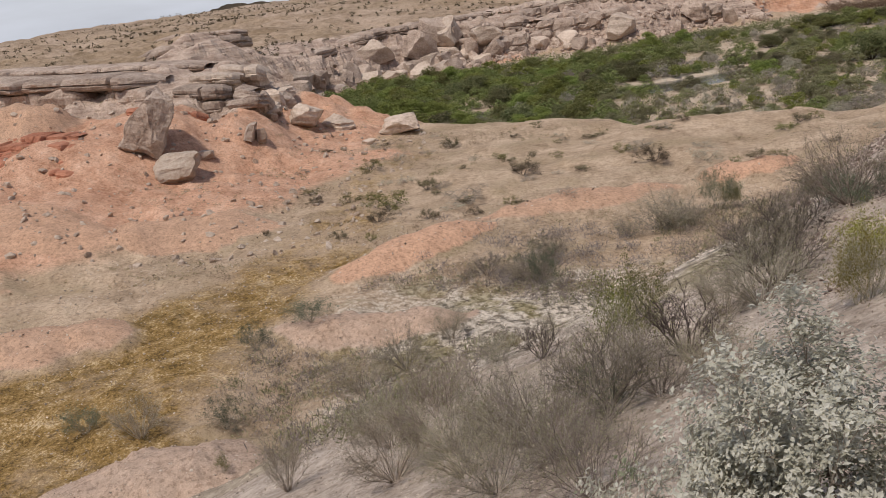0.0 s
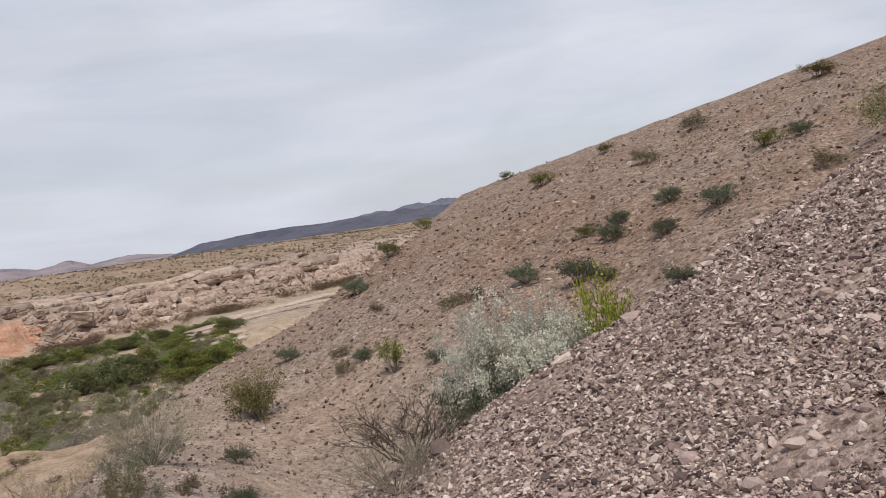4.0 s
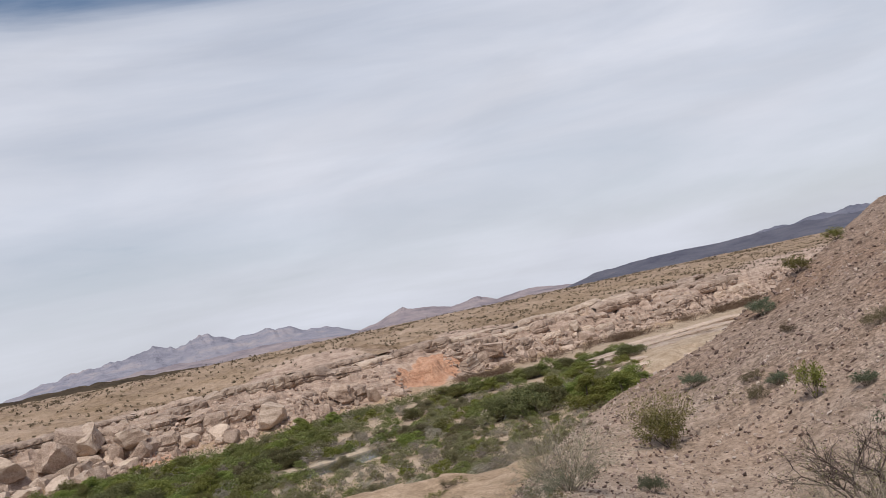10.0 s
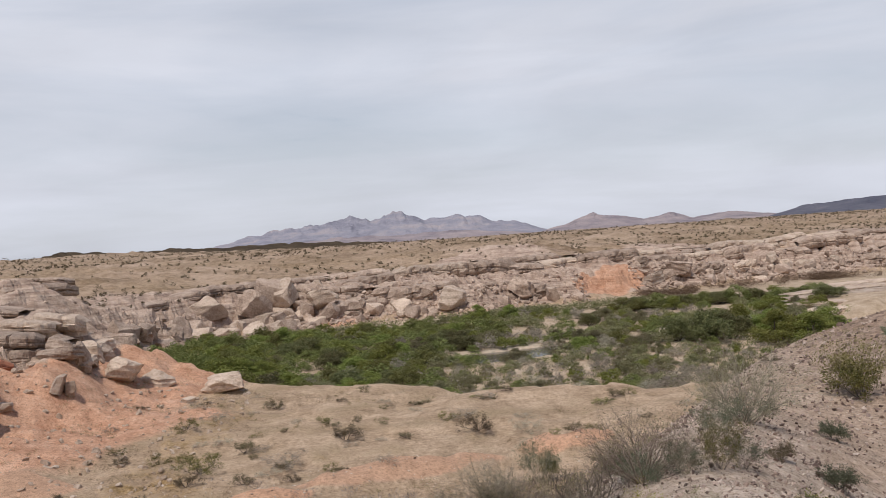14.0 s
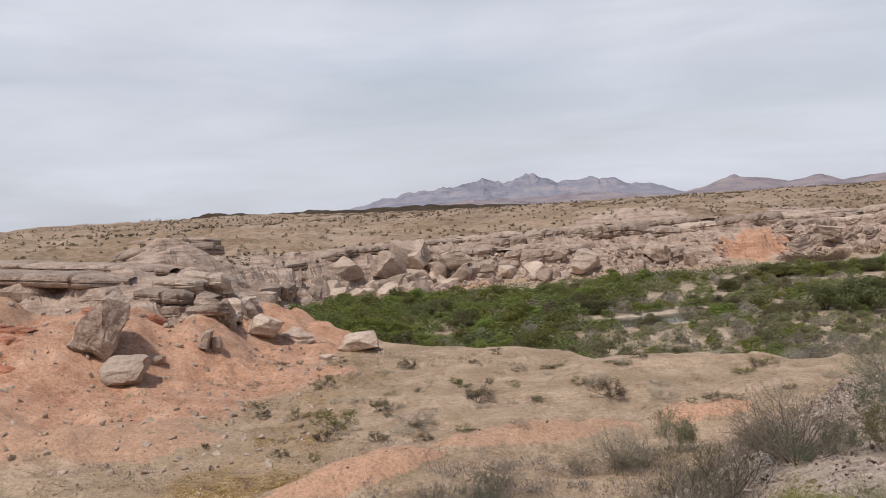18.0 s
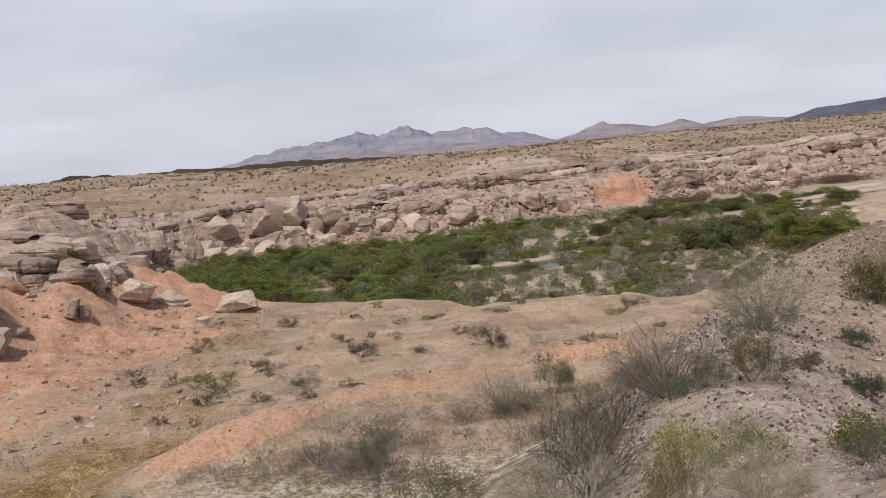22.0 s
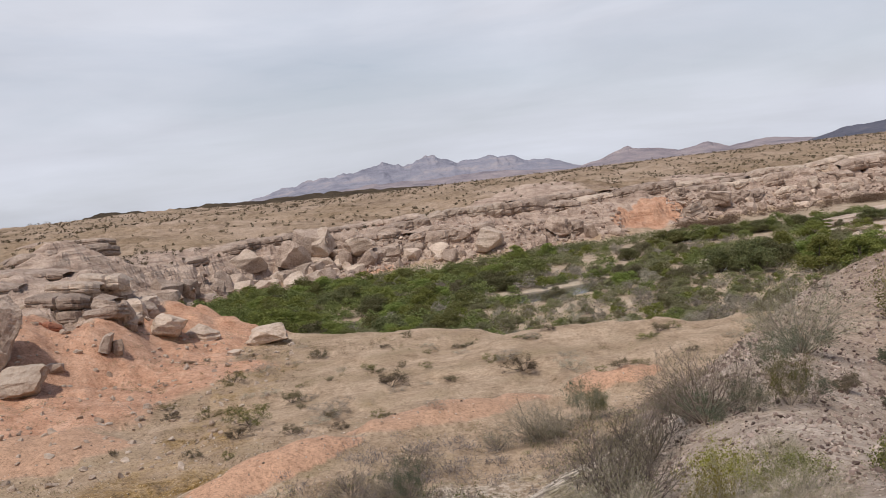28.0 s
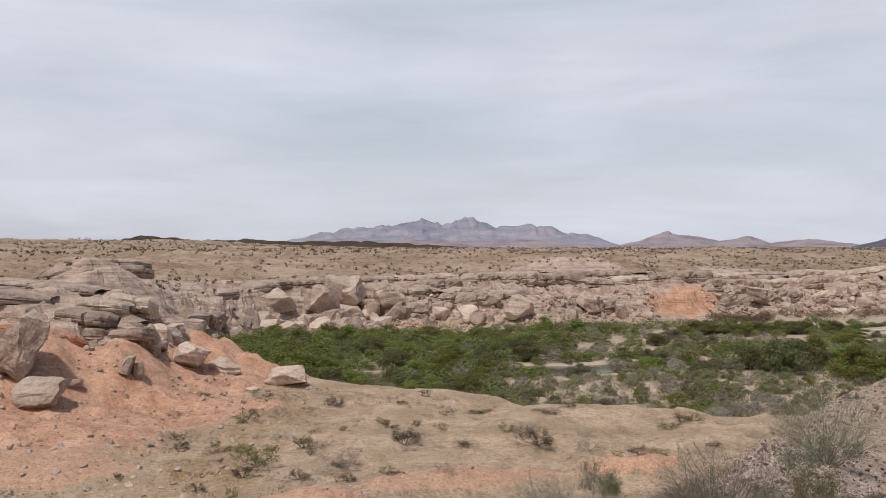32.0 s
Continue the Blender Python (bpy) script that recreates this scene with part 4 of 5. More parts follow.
# blocks fallen along the cliff across the river
BLOCKS = [rock_mesh(400 + k, 3 if k < 6 else 2, (1, rng.uniform(0.6, 0.95), rng.uniform(0.45, 0.95)), 14, 0.05, "boulder", ROCK if k % 3 else PALE_ROCK, beds=0.03 if k % 2 else 0.0) for k in range(14)]
count = 0
while count < 290:
    heap = count % 5 < 2
    x = rng.uniform(-33, -8) if heap else rng.uniform(-48, 130)
    bb = rng.uniform(-1, 12) if heap else rng.uniform(-2, 5) + 1.5 * max(0, rng.normal())
    y = np.interp(x, CLIFF_X, CLIFF_Y) + bb / 0.85
    if vnoise(np.array([x / 13.0]), np.array([bb / 9.0]), 222)[0] < -0.3 or (abs(x - 41.5) < 5 and 2 < bb < 14):
        continue
    size = 0.9 + 3.6 * rng.uniform() ** 2.2 if heap else 0.7 + 2.6 * rng.uniform() ** 3.0
    ob = new("boulder", BLOCKS[int(rng.integers(0, 14))])
    ob.matrix_basis = pose(x, y, ground_z(x, y) - 0.24 * size, rng.normal() * 14, rng.normal() * 14, rng.uniform(0, 360)) @ Matrix.Scale(size, 4)
    tagged(ob, "angular pink-grey sandstone block fallen from the cliff", "boulder", "blocks under the cliff")
    count += 1
# beds of the cliff that jut out over hollows
for tier, (depth_in, thick) in enumerate([(3.2, 2.8), (7.0, 2.5), (10.5, 2.1), (14.0, 1.7), (18.5, 1.0)]):
    x = -9.0 - 4 * tier if tier < 3 else -46.0
    while x < 132:
        long = rng.uniform(6, 15)
        bb = depth_in + rng.normal() * 0.9
        gone = abs(x + long / 2 - 41.5) < 9 and tier < 2 or rng.uniform() < (0.22, 0.1, 0.12, 0.3, 0.55)[tier]
        if not gone:
            xs = np.linspace(x, x + long, 5)
            ys = np.interp(xs, CLIFF_X, CLIFF_Y) + bb / 0.85 + rng.normal(size=5) * 0.7
            zs = land(xs, ys - 0.5)[0]
            zt = float(np.median(zs)) + thick * rng.uniform(0.7, 1.0)
            bed("ledge_block", "bedded sandstone ledge jutting from the cliff", np.stack([xs, ys], 1), (zt + rng.normal() * 0.25, zt + rng.normal() * 0.25), thick * rng.uniform(0.9, 1.25), 5.0, rng.uniform(1.2, 2.4), int(rng.integers(0, 9999)), PALE_ROCK if rng.uniform() < 0.3 else ROCK, (1.5, 6.0), 0.35, "ledges of the cliff")
        x += long * rng.uniform(0.8, 1.05)

# thin tan terraces on the far bank
for k, (x0, y0, x1, y1, zt) in enumerate([(50, 104, 66, 103, -11.7), (52, 108, 74, 109, -11.2), (54, 113, 80, 117, -10.8), (58, 120, 90, 127, -10.9), (66, 130, 100, 140, -11.2)]):
    xs = np.linspace(x0, x1, 6)
    ys = np.linspace(y0, y1, 6) + rng.normal(size=6) * 0.8
    bed("terrace", "thin tan layered terrace on the far river bank", np.stack([xs, ys], 1), (zt, zt), 0.7, 4.0, 0.8, 700 + k, PALE_ROCK, (3, 8), 0.4, "terraces of the far bank")

SHAPES = stone_shapes(7, 5)
CHIPS = stone_shapes(9, 15, True)
rg2 = np.random.default_rng(21)
rx = rg2.uniform(-60, 150, 5200)
rb = rg2.uniform(-3, 9, 5200)
keep = (vnoise(rx / 9, rb / 6, 88) > -0.35) & ((np.abs(rx - 41.5) > 5) | (rb > 15))
rx, rb = rx[keep], rb[keep]
ry = np.interp(rx, CLIFF_X, CLIFF_Y) + rb / 0.85
joined("cliff_rubble", scatter_stones(rx, ry, 0.2 + 0.8 * rg2.uniform(size=len(rx)) ** 2.5, rg2, SHAPES), TALUS, "loose sandstone rubble below the cliff", "rubble")
big_shapes = [(np.array([v.co[:] for v in m_.vertices]) - [0, 0, 0.5], np.array([p.vertices[:] for p in m_.polygons])) for m_ in BLOCKS[6:]]
rx, rb = rg2.uniform(-60, 160, 1700), rg2.uniform(-2, 6, 1700)
keep = (vnoise(rx / 11, rb / 7, 89) > -0.25) & ((np.abs(rx - 41.5) > 5) | (rb > 15))
rx, rb = rx[keep], rb[keep]
ry = np.interp(rx, CLIFF_X, CLIFF_Y) + rb / 0.85
joined("cliff_rubble", scatter_stones(rx, ry, 0.4 + 1.3 * rg2.uniform(size=len(rx)) ** 2.4, rg2, big_shapes, 0.15), ROCK, "sandstone blocks heaped below the cliff", "rubble")
# rubble on the red flank and bench
rx, ry = rg2.uniform(-36, -8, 2000), rg2.uniform(34, 62, 2000)
joined("flank_rubble", scatter_stones(rx, ry, 0.06 + 0.42 * rg2.uniform(size=2000) ** 4, rg2, SHAPES), PALE_ROCK, "small stones on the red clay slope", "rubble")

# ================= riverside trees and brush =================
TREES = Stock(
    tree("riverside_tree", "dense green tamarisk bush on the river bed", "bush", 1, GREEN, DARK_TWIG, 22, 260, 0.028, 0.44),
    tree("riverside_tree", "dense green tamarisk bush on the river bed", "bush", 2, GREEN, DARK_TWIG, 22, 260, 0.028, 0.46),
    tree("riverside_tree", "bright green willow bush on the river bed", "bush", 3, BRIGHT, DARK_TWIG, 20, 260, 0.028, 0.44),
    tree("riverside_tree", "bright green willow bush on the river bed", "bush", 4, BRIGHT, DARK_TWIG, 20, 260, 0.028, 0.42),
    tree("riverside_tree", "olive arrowweed bush on the river bed", "bush", 5, OLIVE, TWIG, 20, 230, 0.027, 0.46),
    tree("riverside_tree", "olive arrowweed bush on the river bed", "bush", 6, OLIVE, TWIG, 20, 230, 0.027, 0.5),
    tree("riverside_tree", "grey half-dry brush on the river bed", "bush", 7, GREY, TWIG, 18, 170, 0.024, 0.5),
    tree("riverside_tree", "dark olive-green tamarisk bush on the river bed", "bush", 8, DARK_OLIVE, DARK_TWIG, 24, 200, 0.027, 0.38),
)


def bed_kind(x, y):
    """How thickly the river bed is grown at places: 0 to 1; and how near its edge they are."""
    z, k = land(x, y)
    free = ((x > 8.5) & (x < 18)) | ((x > 27) & (x < 41))      # stretches where the stream lies open
    none = (k["on"] > 0.4) | (k["lip"] < 2.5) | (k["b"] > -5 - 9 * sstep(-24, -10, x)) | (k["stream"] < np.where(free, 4.0, 1.6)) | (k["inner"] > -2) | (x < -0.335 * y)
    thick = 1.0 - 0.5 * sstep(12, 45, x) * sstep(100, 118, y) - 0.25 * sstep(20, 50, x) * sstep(80, 92, y)
    gap = vnoise(x / 8.0, y / 4.0, 131)
    thick = np.where(gap > -0.45 + 0.25 * sstep(0, 40, x), thick, thick * 0.1)
    by_stream = (k["side"] > -9.0) & (k["side"] < 6.0)
    thick = np.where(by_stream, np.where(free, np.where(gap > 0.2, 0.35, 0.06), 0.95), thick)
    thick = np.where((k["side"] < -9) & (x > 0), np.maximum(thick, 0.8), thick)
    thick = thick * np.where(y > 118 + 0.2 * x, 0.35, 1.0)
    return np.where(none, 0.0, thick), 1 - sstep(4, 14, k["lip"]), z


ty = 56 + 90 * rng.uniform(size=6000) ** 1.15
tx = rng.uniform(-0.335, 0.52, 6000) * ty
grown, rim, tz = bed_kind(tx, ty)
tx_all, ty_all, tz_all, grown_all = tx, ty, tz, grown
chosen = []
for i in np.flatnonzero(rng.uniform(size=6000) < grown):
    if all((tx[i] - tx[j]) ** 2 + (0.75 * (ty[i] - ty[j])) ** 2 > 2.3 for j in chosen):
        chosen.append(i)
    if len(chosen) == 1000:
        break
rest = chosen[300:]
for i in chosen[:300]:
    x, y = tx[i], ty[i]
    lush = 1 - float(sstep(-14, 22, x - 0.25 * (y - 70)))
    u = rng.uniform()
    if u < 0.20 + 0.45 * lush - 0.35 * rim[i]:
        k = rng.choice([0, 1, 2, 3, 7, 7])
        high = rng.uniform(1.9, 3.1) if x > -8 else rng.uniform(2.4, 3.6)
    elif u < 0.84:
        k = rng.choice([4, 5])
        high = rng.uniform(1.2, 2.1)
    else:
        k, high = 6, rng.uniform(1.0, 1.9)
    if y < 86 + 0.16 * (x - 10) and x > 2:
        high = min(high, rng.uniform(1.1, 2.0))
        if (7 < x < 17 or 25 < x < 40) and y > 66 + 0.16 * (x - 10):      # low brush before the open stream
            high = rng.uniform(0.75, 1.2)
        k = k if rng.uniform() < 0.3 else rng.choice([4, 5, 6])
    w = high * rng.uniform(1.15, 1.65)
    TREES.put(int(k), x, y, tz[i] - 0.05, w, high, rng.uniform(0, 360), 0, "bushes on the river bed")
# the tall clump beyond the nose of the hill, and the fringe below it
for k, (x, y, w, h) in enumerate([(33.5, 89, 4.4, 4.4), (36.5, 91, 4.0, 4.0), (31, 92, 3.5, 3.6), (39, 86, 4.2, 3.4), (42, 84, 4.5, 3.2), (45.5, 88, 4.4, 3.0), (41, 92, 3.5, 2.8), (48, 95, 3.5, 2.5)]):
    TREES.put(7 if k < 3 else 2, x, y, ground_z(x, y), w * 1.25, h * 1.12, 57 * k, 0, "bushes on the river bed")


def small_brush(x, y, high, rg, per, size, fat=0.5, slim=0.5, lift=0.8):
    """Arrays of one mesh of low brush, too many to count."""
    z = land(x, y)[0]
    n = len(x)
    at = np.stack([x, y, z], 1)[:, None] + rg.normal(size=(n, per, 3)) * (high * fat)[:, None, None] * [1, 1, 0.0]
    at[:, :, 2] += high[:, None] * rg.beta(1.3, 1.2, (n, per))
    return [leaves(at.reshape(-1, 3), size, size * slim, rg, lift)]


def round_brush(x, y, high, rg, per, size):
    """Arrays of one mesh of small rounded shrubs."""
    z = land(x, y)[0]
    n = len(x)
    d = rg.normal(size=(n, per, 3))
    d *= (rg.uniform(0.2, 1, (n, per, 1)) ** 0.4) / np.linalg.norm(d, axis=2, keepdims=True)
    at = np.stack([x, y, z + 0.36 * high], 1)[:, None] + d * high[:, None, None] * [0.62, 0.62, 0.5]
    return [leaves(at.reshape(-1, 3), size, size * 0.7, rg, 0.6)]


rg3 = np.random.default_rng(31)
cand = rg3.uniform(size=(7000, 2)) * [1, 92] + [0, 56]
cand[:, 0] = (-0.33 + 0.88 * cand[:, 0]) * cand[:, 1]
grown = bed_kind(cand[:, 0], cand[:, 1])[0]
cand = cand[rg3.uniform(size=len(cand)) < grown * 0.25 + 0.02 * (grown > 0)]
third = len(cand) // 3
for sub, m_, lab in ((cand[:third], OLIVE, "low olive undergrowth on the river bed"), (cand[third:2 * third], GREEN, "low green undergrowth on the river bed"), (cand[2 * third:], GREY, "low dry undergrowth on the river bed")):
    joined("undergrowth", small_brush(sub[:, 0], sub[:, 1], rg3.uniform(0.5, 1.2, len(sub)), rg3, 60, 0.17), m_, lab, "brush")
crowns = [[(np.array([v.co[:] for v in o.data.vertices]), np.array([p.vertices[:] for p in o.data.polygons])) for o in t.children if o.name.startswith("crown")][0] for t in TREES.patterns]
crowded = [((v.reshape(-1, 4, 3)[::6] * 1.0).reshape(-1, 3), np.arange(4 * len(f[::6])).reshape(-1, 4)) for v, f in crowns]
for v, f in crowded:
    mid_ = v.reshape(-1, 4, 3).mean(1, keepdims=True)
    v[:] = (mid_ + (v.reshape(-1, 4, 3) - mid_) * 1.9).reshape(-1, 3)
for which, m_, lab in (((0, 1, 7), GREEN, "dense green bushes massed on the river bed"), ((2, 3), BRIGHT, "bright green bushes massed on the river bed"), ((4, 5), OLIVE, "olive bushes massed on the river bed"), ((6,), GREY, "dry grey bushes massed on the river bed")):
    pieces = []
    for i in rest:
        lush = 1 - float(sstep(-14, 22, tx_all[i] - 0.25 * (ty_all[i] - 70)))
        k = int(hash2(float(i), 3.0, 5) * 8)
        k = k if k < 4 or k == 7 or lush < 0.7 else k - 4
        if k not in which:
            continue
        v, f = crowns[k]
        v, f = crowded[k]
        hgt = (0.75 if (7 < tx_all[i] < 17 or 25 < tx_all[i] < 40) and 66 < ty_all[i] - 0.16 * (tx_all[i] - 10) < 86 else 1.2) + (1.3 if ty_all[i] > 86 or tx_all[i] < 5 else 0.6) * float(hash2(float(i), 7.0, 2)) * (0.4 + 0.6 * lush)
        t = 6.28 * float(hash2(float(i), 1.0, 9))
        c, s_ = math.cos(t), math.sin(t)
        vv = np.stack([v[:, 0] * c - v[:, 1] * s_, v[:, 0] * s_ + v[:, 1] * c, v[:, 2]], 1) * [hgt * 1.5, hgt * 1.5, hgt] + [tx_all[i], ty_all[i], tz_all[i] - 0.05]
        pieces.append((vv, f))
    joined("river_brush", pieces, m_, lab, "brush")
# brush along the foot of the cliff
fx = rg3.uniform(-40, 140, 2600)
fb = np.where(fx < 44, rg3.normal(-11.5, 1.8, 2600), rg3.normal(-5.5, 1.6, 2600))
fy = np.interp(fx, CLIFF_X, CLIFF_Y) + fb / 0.85
sel = (vnoise(fx / 6, fb / 3, 19) > -0.1) & (fb < -1.5)
for at_, m_, lab in ((sel & (fx < 44), DARK_OLIVE, "low dark brush along the foot of the cliff"), (sel & (fx >= 44), BROWN_BRUSH, "low brown brush along the foot of the cliff")):
    joined("undergrowth", small_brush(fx[at_], fy[at_], rg3.uniform(0.6, 1.5, at_.sum()), rg3, 50, 0.2), m_, lab, "brush")
# scattered shrubs on the desert beyond the cliff
px = rg3.uniform(-260, 420, 15000)
pb = 14 + 420 * rg3.uniform(size=15000) ** 1.7
py = np.interp(px, CLIFF_X, CLIFF_Y) + pb / 0.85
sel = (np.abs(px) < py * 0.95) & (vnoise(px / 30, py / 30, 12) + 1.4 * rg3.uniform(size=15000) > 0.2)
close = sel & (pb < 110)
sel = sel & ~close
joined("desert_scrub", round_brush(px[close], py[close], rg3.uniform(0.28, 0.75, close.sum()), rg3, 30, 0.2), DARK_SHRUB, "scattered dark shrubs at the edge of the desert plain", "scrub")
joined("desert_scrub", round_brush(px[sel], py[sel], rg3.uniform(0.4, 1.0, sel.sum()), rg3, 10, 0.45), DARK_SHRUB, "scattered dark shrubs on the desert plain", "scrub")

# ================= shrubs of the bench and the slope =================
BENCH = Stock(
    plant("desert_shrub", "low dark creosote shrub on the sandy bench", "shrub", 31, 9, 1.5, 1, 2, 0.16, 0.02, DARK_TWIG, DARK_SHRUB, 44, 0.075, 0.08),
    plant("desert_shrub", "low olive creosote shrub on the sandy bench", "shrub", 32, 8, 1.7, 1, 2, 0.18, 0.02, DARK_TWIG, CREOSOTE, 40, 0.075, 0.09),
    plant("desert_shrub", "low dry grey shrub on the sandy bench", "shrub", 33, 10, 1.9, 1, 2, 0.18, 0.018, TWIG, GREY, 34, 0.07, 0.09),
)
for k, (x, y, w) in enumerate([(-1.89, 44.47, 1.40), (3.30, 46.34, 0.88), (4.10, 46.26, 1.02), (4.58, 44.09, 1.34), (6.26, 51.08, 0.45), (6.84, 43.31, 1.05), (8.30, 39.23, 0.71), (11.64, 47.96, 0.68), (15.38, 44.95, 0.66), (12.89, 49.56, 0.87), (13.74, 49.89, 0.65), (-0.17, 43.65, 0.36), (-5.02, 46.51, 0.38), (-6.61, 46.41, 0.35), (-9.13, 45.45, 0.47), (-6.69, 43.66, 1.06), (-10.49, 42.96, 0.89), (-14.56, 49.80, 0.59), (-6.42, 55.00, 1.04), (-10.43, 48.74, 1.13), (-9.27, 51.63, 0.72), (-8.17, 37.63, 0.93), (-7.97, 39.69, 1.53), (-4.38, 39.76, 1.26), (-5.85, 37.24, 0.76)]):
    BENCH.put(k, x, y, ground_z(x, y), w * 0.75, w * 0.5, 71 * k, 0, "shrubs on the sandy bench")
for k in range(60):
    x, y = rng.uniform(-15, 17), rng.uniform(34, 58)
    BENCH.put(int(rng.integers(0, 3)), x, y, ground_z(x, y), rng.uniform(0.25, 0.6), rng.uniform(0.15, 0.32), rng.uniform(0, 360), 0, "shrubs on the sandy bench")
SLOPE = Stock(
    plant("slope_shrub", "round sage-green shrub on the gravel slope", "shrub", 41, 12, 1.1, 1, 3, 0.14, 0.016, DARK_TWIG, SAGE, 44, 0.075, 0.08),
    plant("slope_shrub", "olive creosote shrub on the gravel slope", "shrub", 42, 9, 1.0, 1, 3, 0.16, 0.016, DARK_TWIG, CREOSOTE, 44, 0.075, 0.08),
    plant("slope_shrub", "dry brown shrub on the gravel slope", "shrub", 43, 12, 1.3, 1, 3, 0.16, 0.014, TWIG, DARK_SHRUB, 32, 0.07, 0.08),
)
for k, (x, y, w) in enumerate([(39.72, 35.76, 1.34), (44.22, 34.14, 0.87), (43.58, 27.47, 1.45), (48.64, 22.76, 2.53), (36.10, 19.50, 1.15), (36.56, 18.15, 0.89), (30.91, 21.12, 0.94), (28.40, 17.29, 1.04), (28.02, 23.29, 0.80), (27.60, 21.64, 0.99), (29.18, 22.37, 0.80), (26.83, 18.59, 0.82), (23.81, 22.74, 1.03), (44.71, 43.34, 0.86), (44.22, 11.53, 1.72), (43.68, 10.09, 1.12)]):
    SLOPE.put([1, 1, 2, 1, 1, 0, 0, 0, 1, 0, 0, 0, 0, 1][k % 14], x, y, ground_z(x, y) - 0.03, w * (0.5 if k == 3 else 0.8), w * (0.3 if k == 3 else 0.62), 83 * k, 0, "shrubs on the gravel slope")
for k, (x, y, w) in enumerate([(23.56, 19.97, 1.16), (23.46, 18.77, 0.66), (22.45, 25.39, 0.85), (23.22, 24.88, 0.75), (36.62, 42.95, 1.06), (32.37, 41.51, 1.39), (26.82, 37.47, 1.16), (23.25, 31.29, 0.61), (19.16, 32.21, 0.83), (18.36, 21.82, 0.63), (18.91, 28.00, 0.64), (18.65, 26.21, 0.61), (17.69, 26.01, 0.70), (38.96, 27.68, 1.20), (31.33, 14.73, 0.97), (4.45, 2.90, 0.16)]):
    SLOPE.put([0, 0, 2, 2, 1, 1, 0, 2, 0, 0, 2, 0, 2, 2, 2, 0][k % 16], x, y, ground_z(x, y) - 0.03, w * 0.8, w * 0.62, 47 * k, 0, "shrubs on the gravel slope")
for k, (x, y, w) in enumerate([(10.29, 20.15, 0.54), (6.90, 13.48, 0.47), (3.22, 6.72, 0.40), (6.11, 13.67, 0.39), (14.24, 26.12, 1.30)]):
    SLOPE.put([0, 0, 1, 2, 1][k], x, y, ground_z(x, y) - 0.03, w * 0.8, w * 0.75, 47 * k, 0, "shrubs on the gravel slope")
x, y, w = (17.90, 23.48, 0.94)
green_bush = plant("green_shrub", "bright green round shrub on the gravel slope", "shrub", 44, 14, 0.7, 1, 3, 0.12, 0.014, DARK_TWIG, BRIGHT, 14, 0.09, 0.06)
green_bush.matrix_basis = pose(x, y, ground_z(x, y)) @ Matrix.Diagonal((w * 0.75, w * 0.75, w * 1.05, 1))
x, y, w = (14.27, 26.57, 2.11)
creo_bush = plant("creosote_bush", "open yellow-green creosote bush at the nose of the slope", "shrub", 45, 16, 1.0, 2, 2, 0.12, 0.009, TWIG, PALE_CREOSOTE, 9, 0.045, 0.05)
creo_bush.matrix_basis = pose(x, y, ground_z(x, y)) @ Matrix.Diagonal((w * 0.66, w * 0.66, w * 0.75, 1))
x, y, w = (32.89, 12.79, 2.20)
creo_b2 = plant("creosote_bush", "tall open creosote bush behind the gravel spur", "shrub", 46, 14, 0.8, 2, 2, 0.12, 0.010, DARK_TWIG, CREOSOTE, 5, 0.045, 0.05)
creo_b2.matrix_basis = pose(x, y, ground_z(x, y)) @ Matrix.Diagonal((w * 0.9, w * 0.9, w * 0.85, 1))

# ================= brush at the foot of the hill =================
DEAD = Stock(
    plant("dry_bush", "grey leafless tangled bush on pale gravel", "shrub", 51, 32, 1.25, 2, 3, 0.13, 0.0085, TWIG, OLIVE, 2, 0.02, 0.03, 0.46),
    plant("dry_bush", "grey leafless tangled bush on pale gravel", "shrub", 52, 30, 1.45, 2, 3, 0.16, 0.009, MID_TWIG, OLIVE, 2, 0.02, 0.03, 0.5),
    plant("dry_bush", "dark leafless bush with bare crooked branches", "shrub", 53, 18, 1.5, 2, 3, 0.26, 0.015, DARK_TWIG, CREOSOTE, 1, 0.02, 0.03, 0.5),
)
LEAFY = Stock(
    plant("creosote_bush", "yellow-green creosote bush on the pale slope", "shrub", 55, 16, 1.15, 2, 2, 0.16, 0.009, MID_TWIG, CREOSOTE, 12, 0.036, 0.045),
    plant("creosote_bush", "dark green creosote bush on the pale slope", "shrub", 56, 18, 1.1, 2, 2, 0.14, 0.009, MID_TWIG, SAGE, 11, 0.036, 0.045),
    plant("creosote_bush", "yellow-leaved bush on the pale slope", "shrub", 57, 15, 1.1, 2, 2, 0.16, 0.009, TWIG, YELLOW, 11, 0.034, 0.05),
)
for k, (x, y, w, h) in enumerate([(3.13, 10.94, 1.3, 0.78), (7.52, 18.54, 1.85, 1.36), (5.69, 33.64, 1.30, 1.34), (3.64, 32.41, 2.28, 1.29), (1.82, 10.05, 0.9, 0.6), (1.95, 6.82, 0.51, 0.40), (2.18, 6.16, 0.42, 0.25), (3.94, 10.45, 0.54, 0.49), (5.54, 14.81, 0.68, 0.48)]):
    kind_ = ["d0", "d1", "l1", "d1", "d2", "l2", "l0", "l0", "l1"][k]
    (DEAD if kind_[0] == "d" else LEAFY).put(int(kind_[1]), x, y, ground_z(x, y), w * 0.76, h * 1.12, 40 * k, 0, "bushes at the foot of the hill")
    if kind_[0] == "d":
        LEAFY.put(1, x + 0.1 * w, y - 0.1, ground_z(x, y), w * 0.4, h * 0.4, 90 * k, 0, "bushes at the foot of the hill")
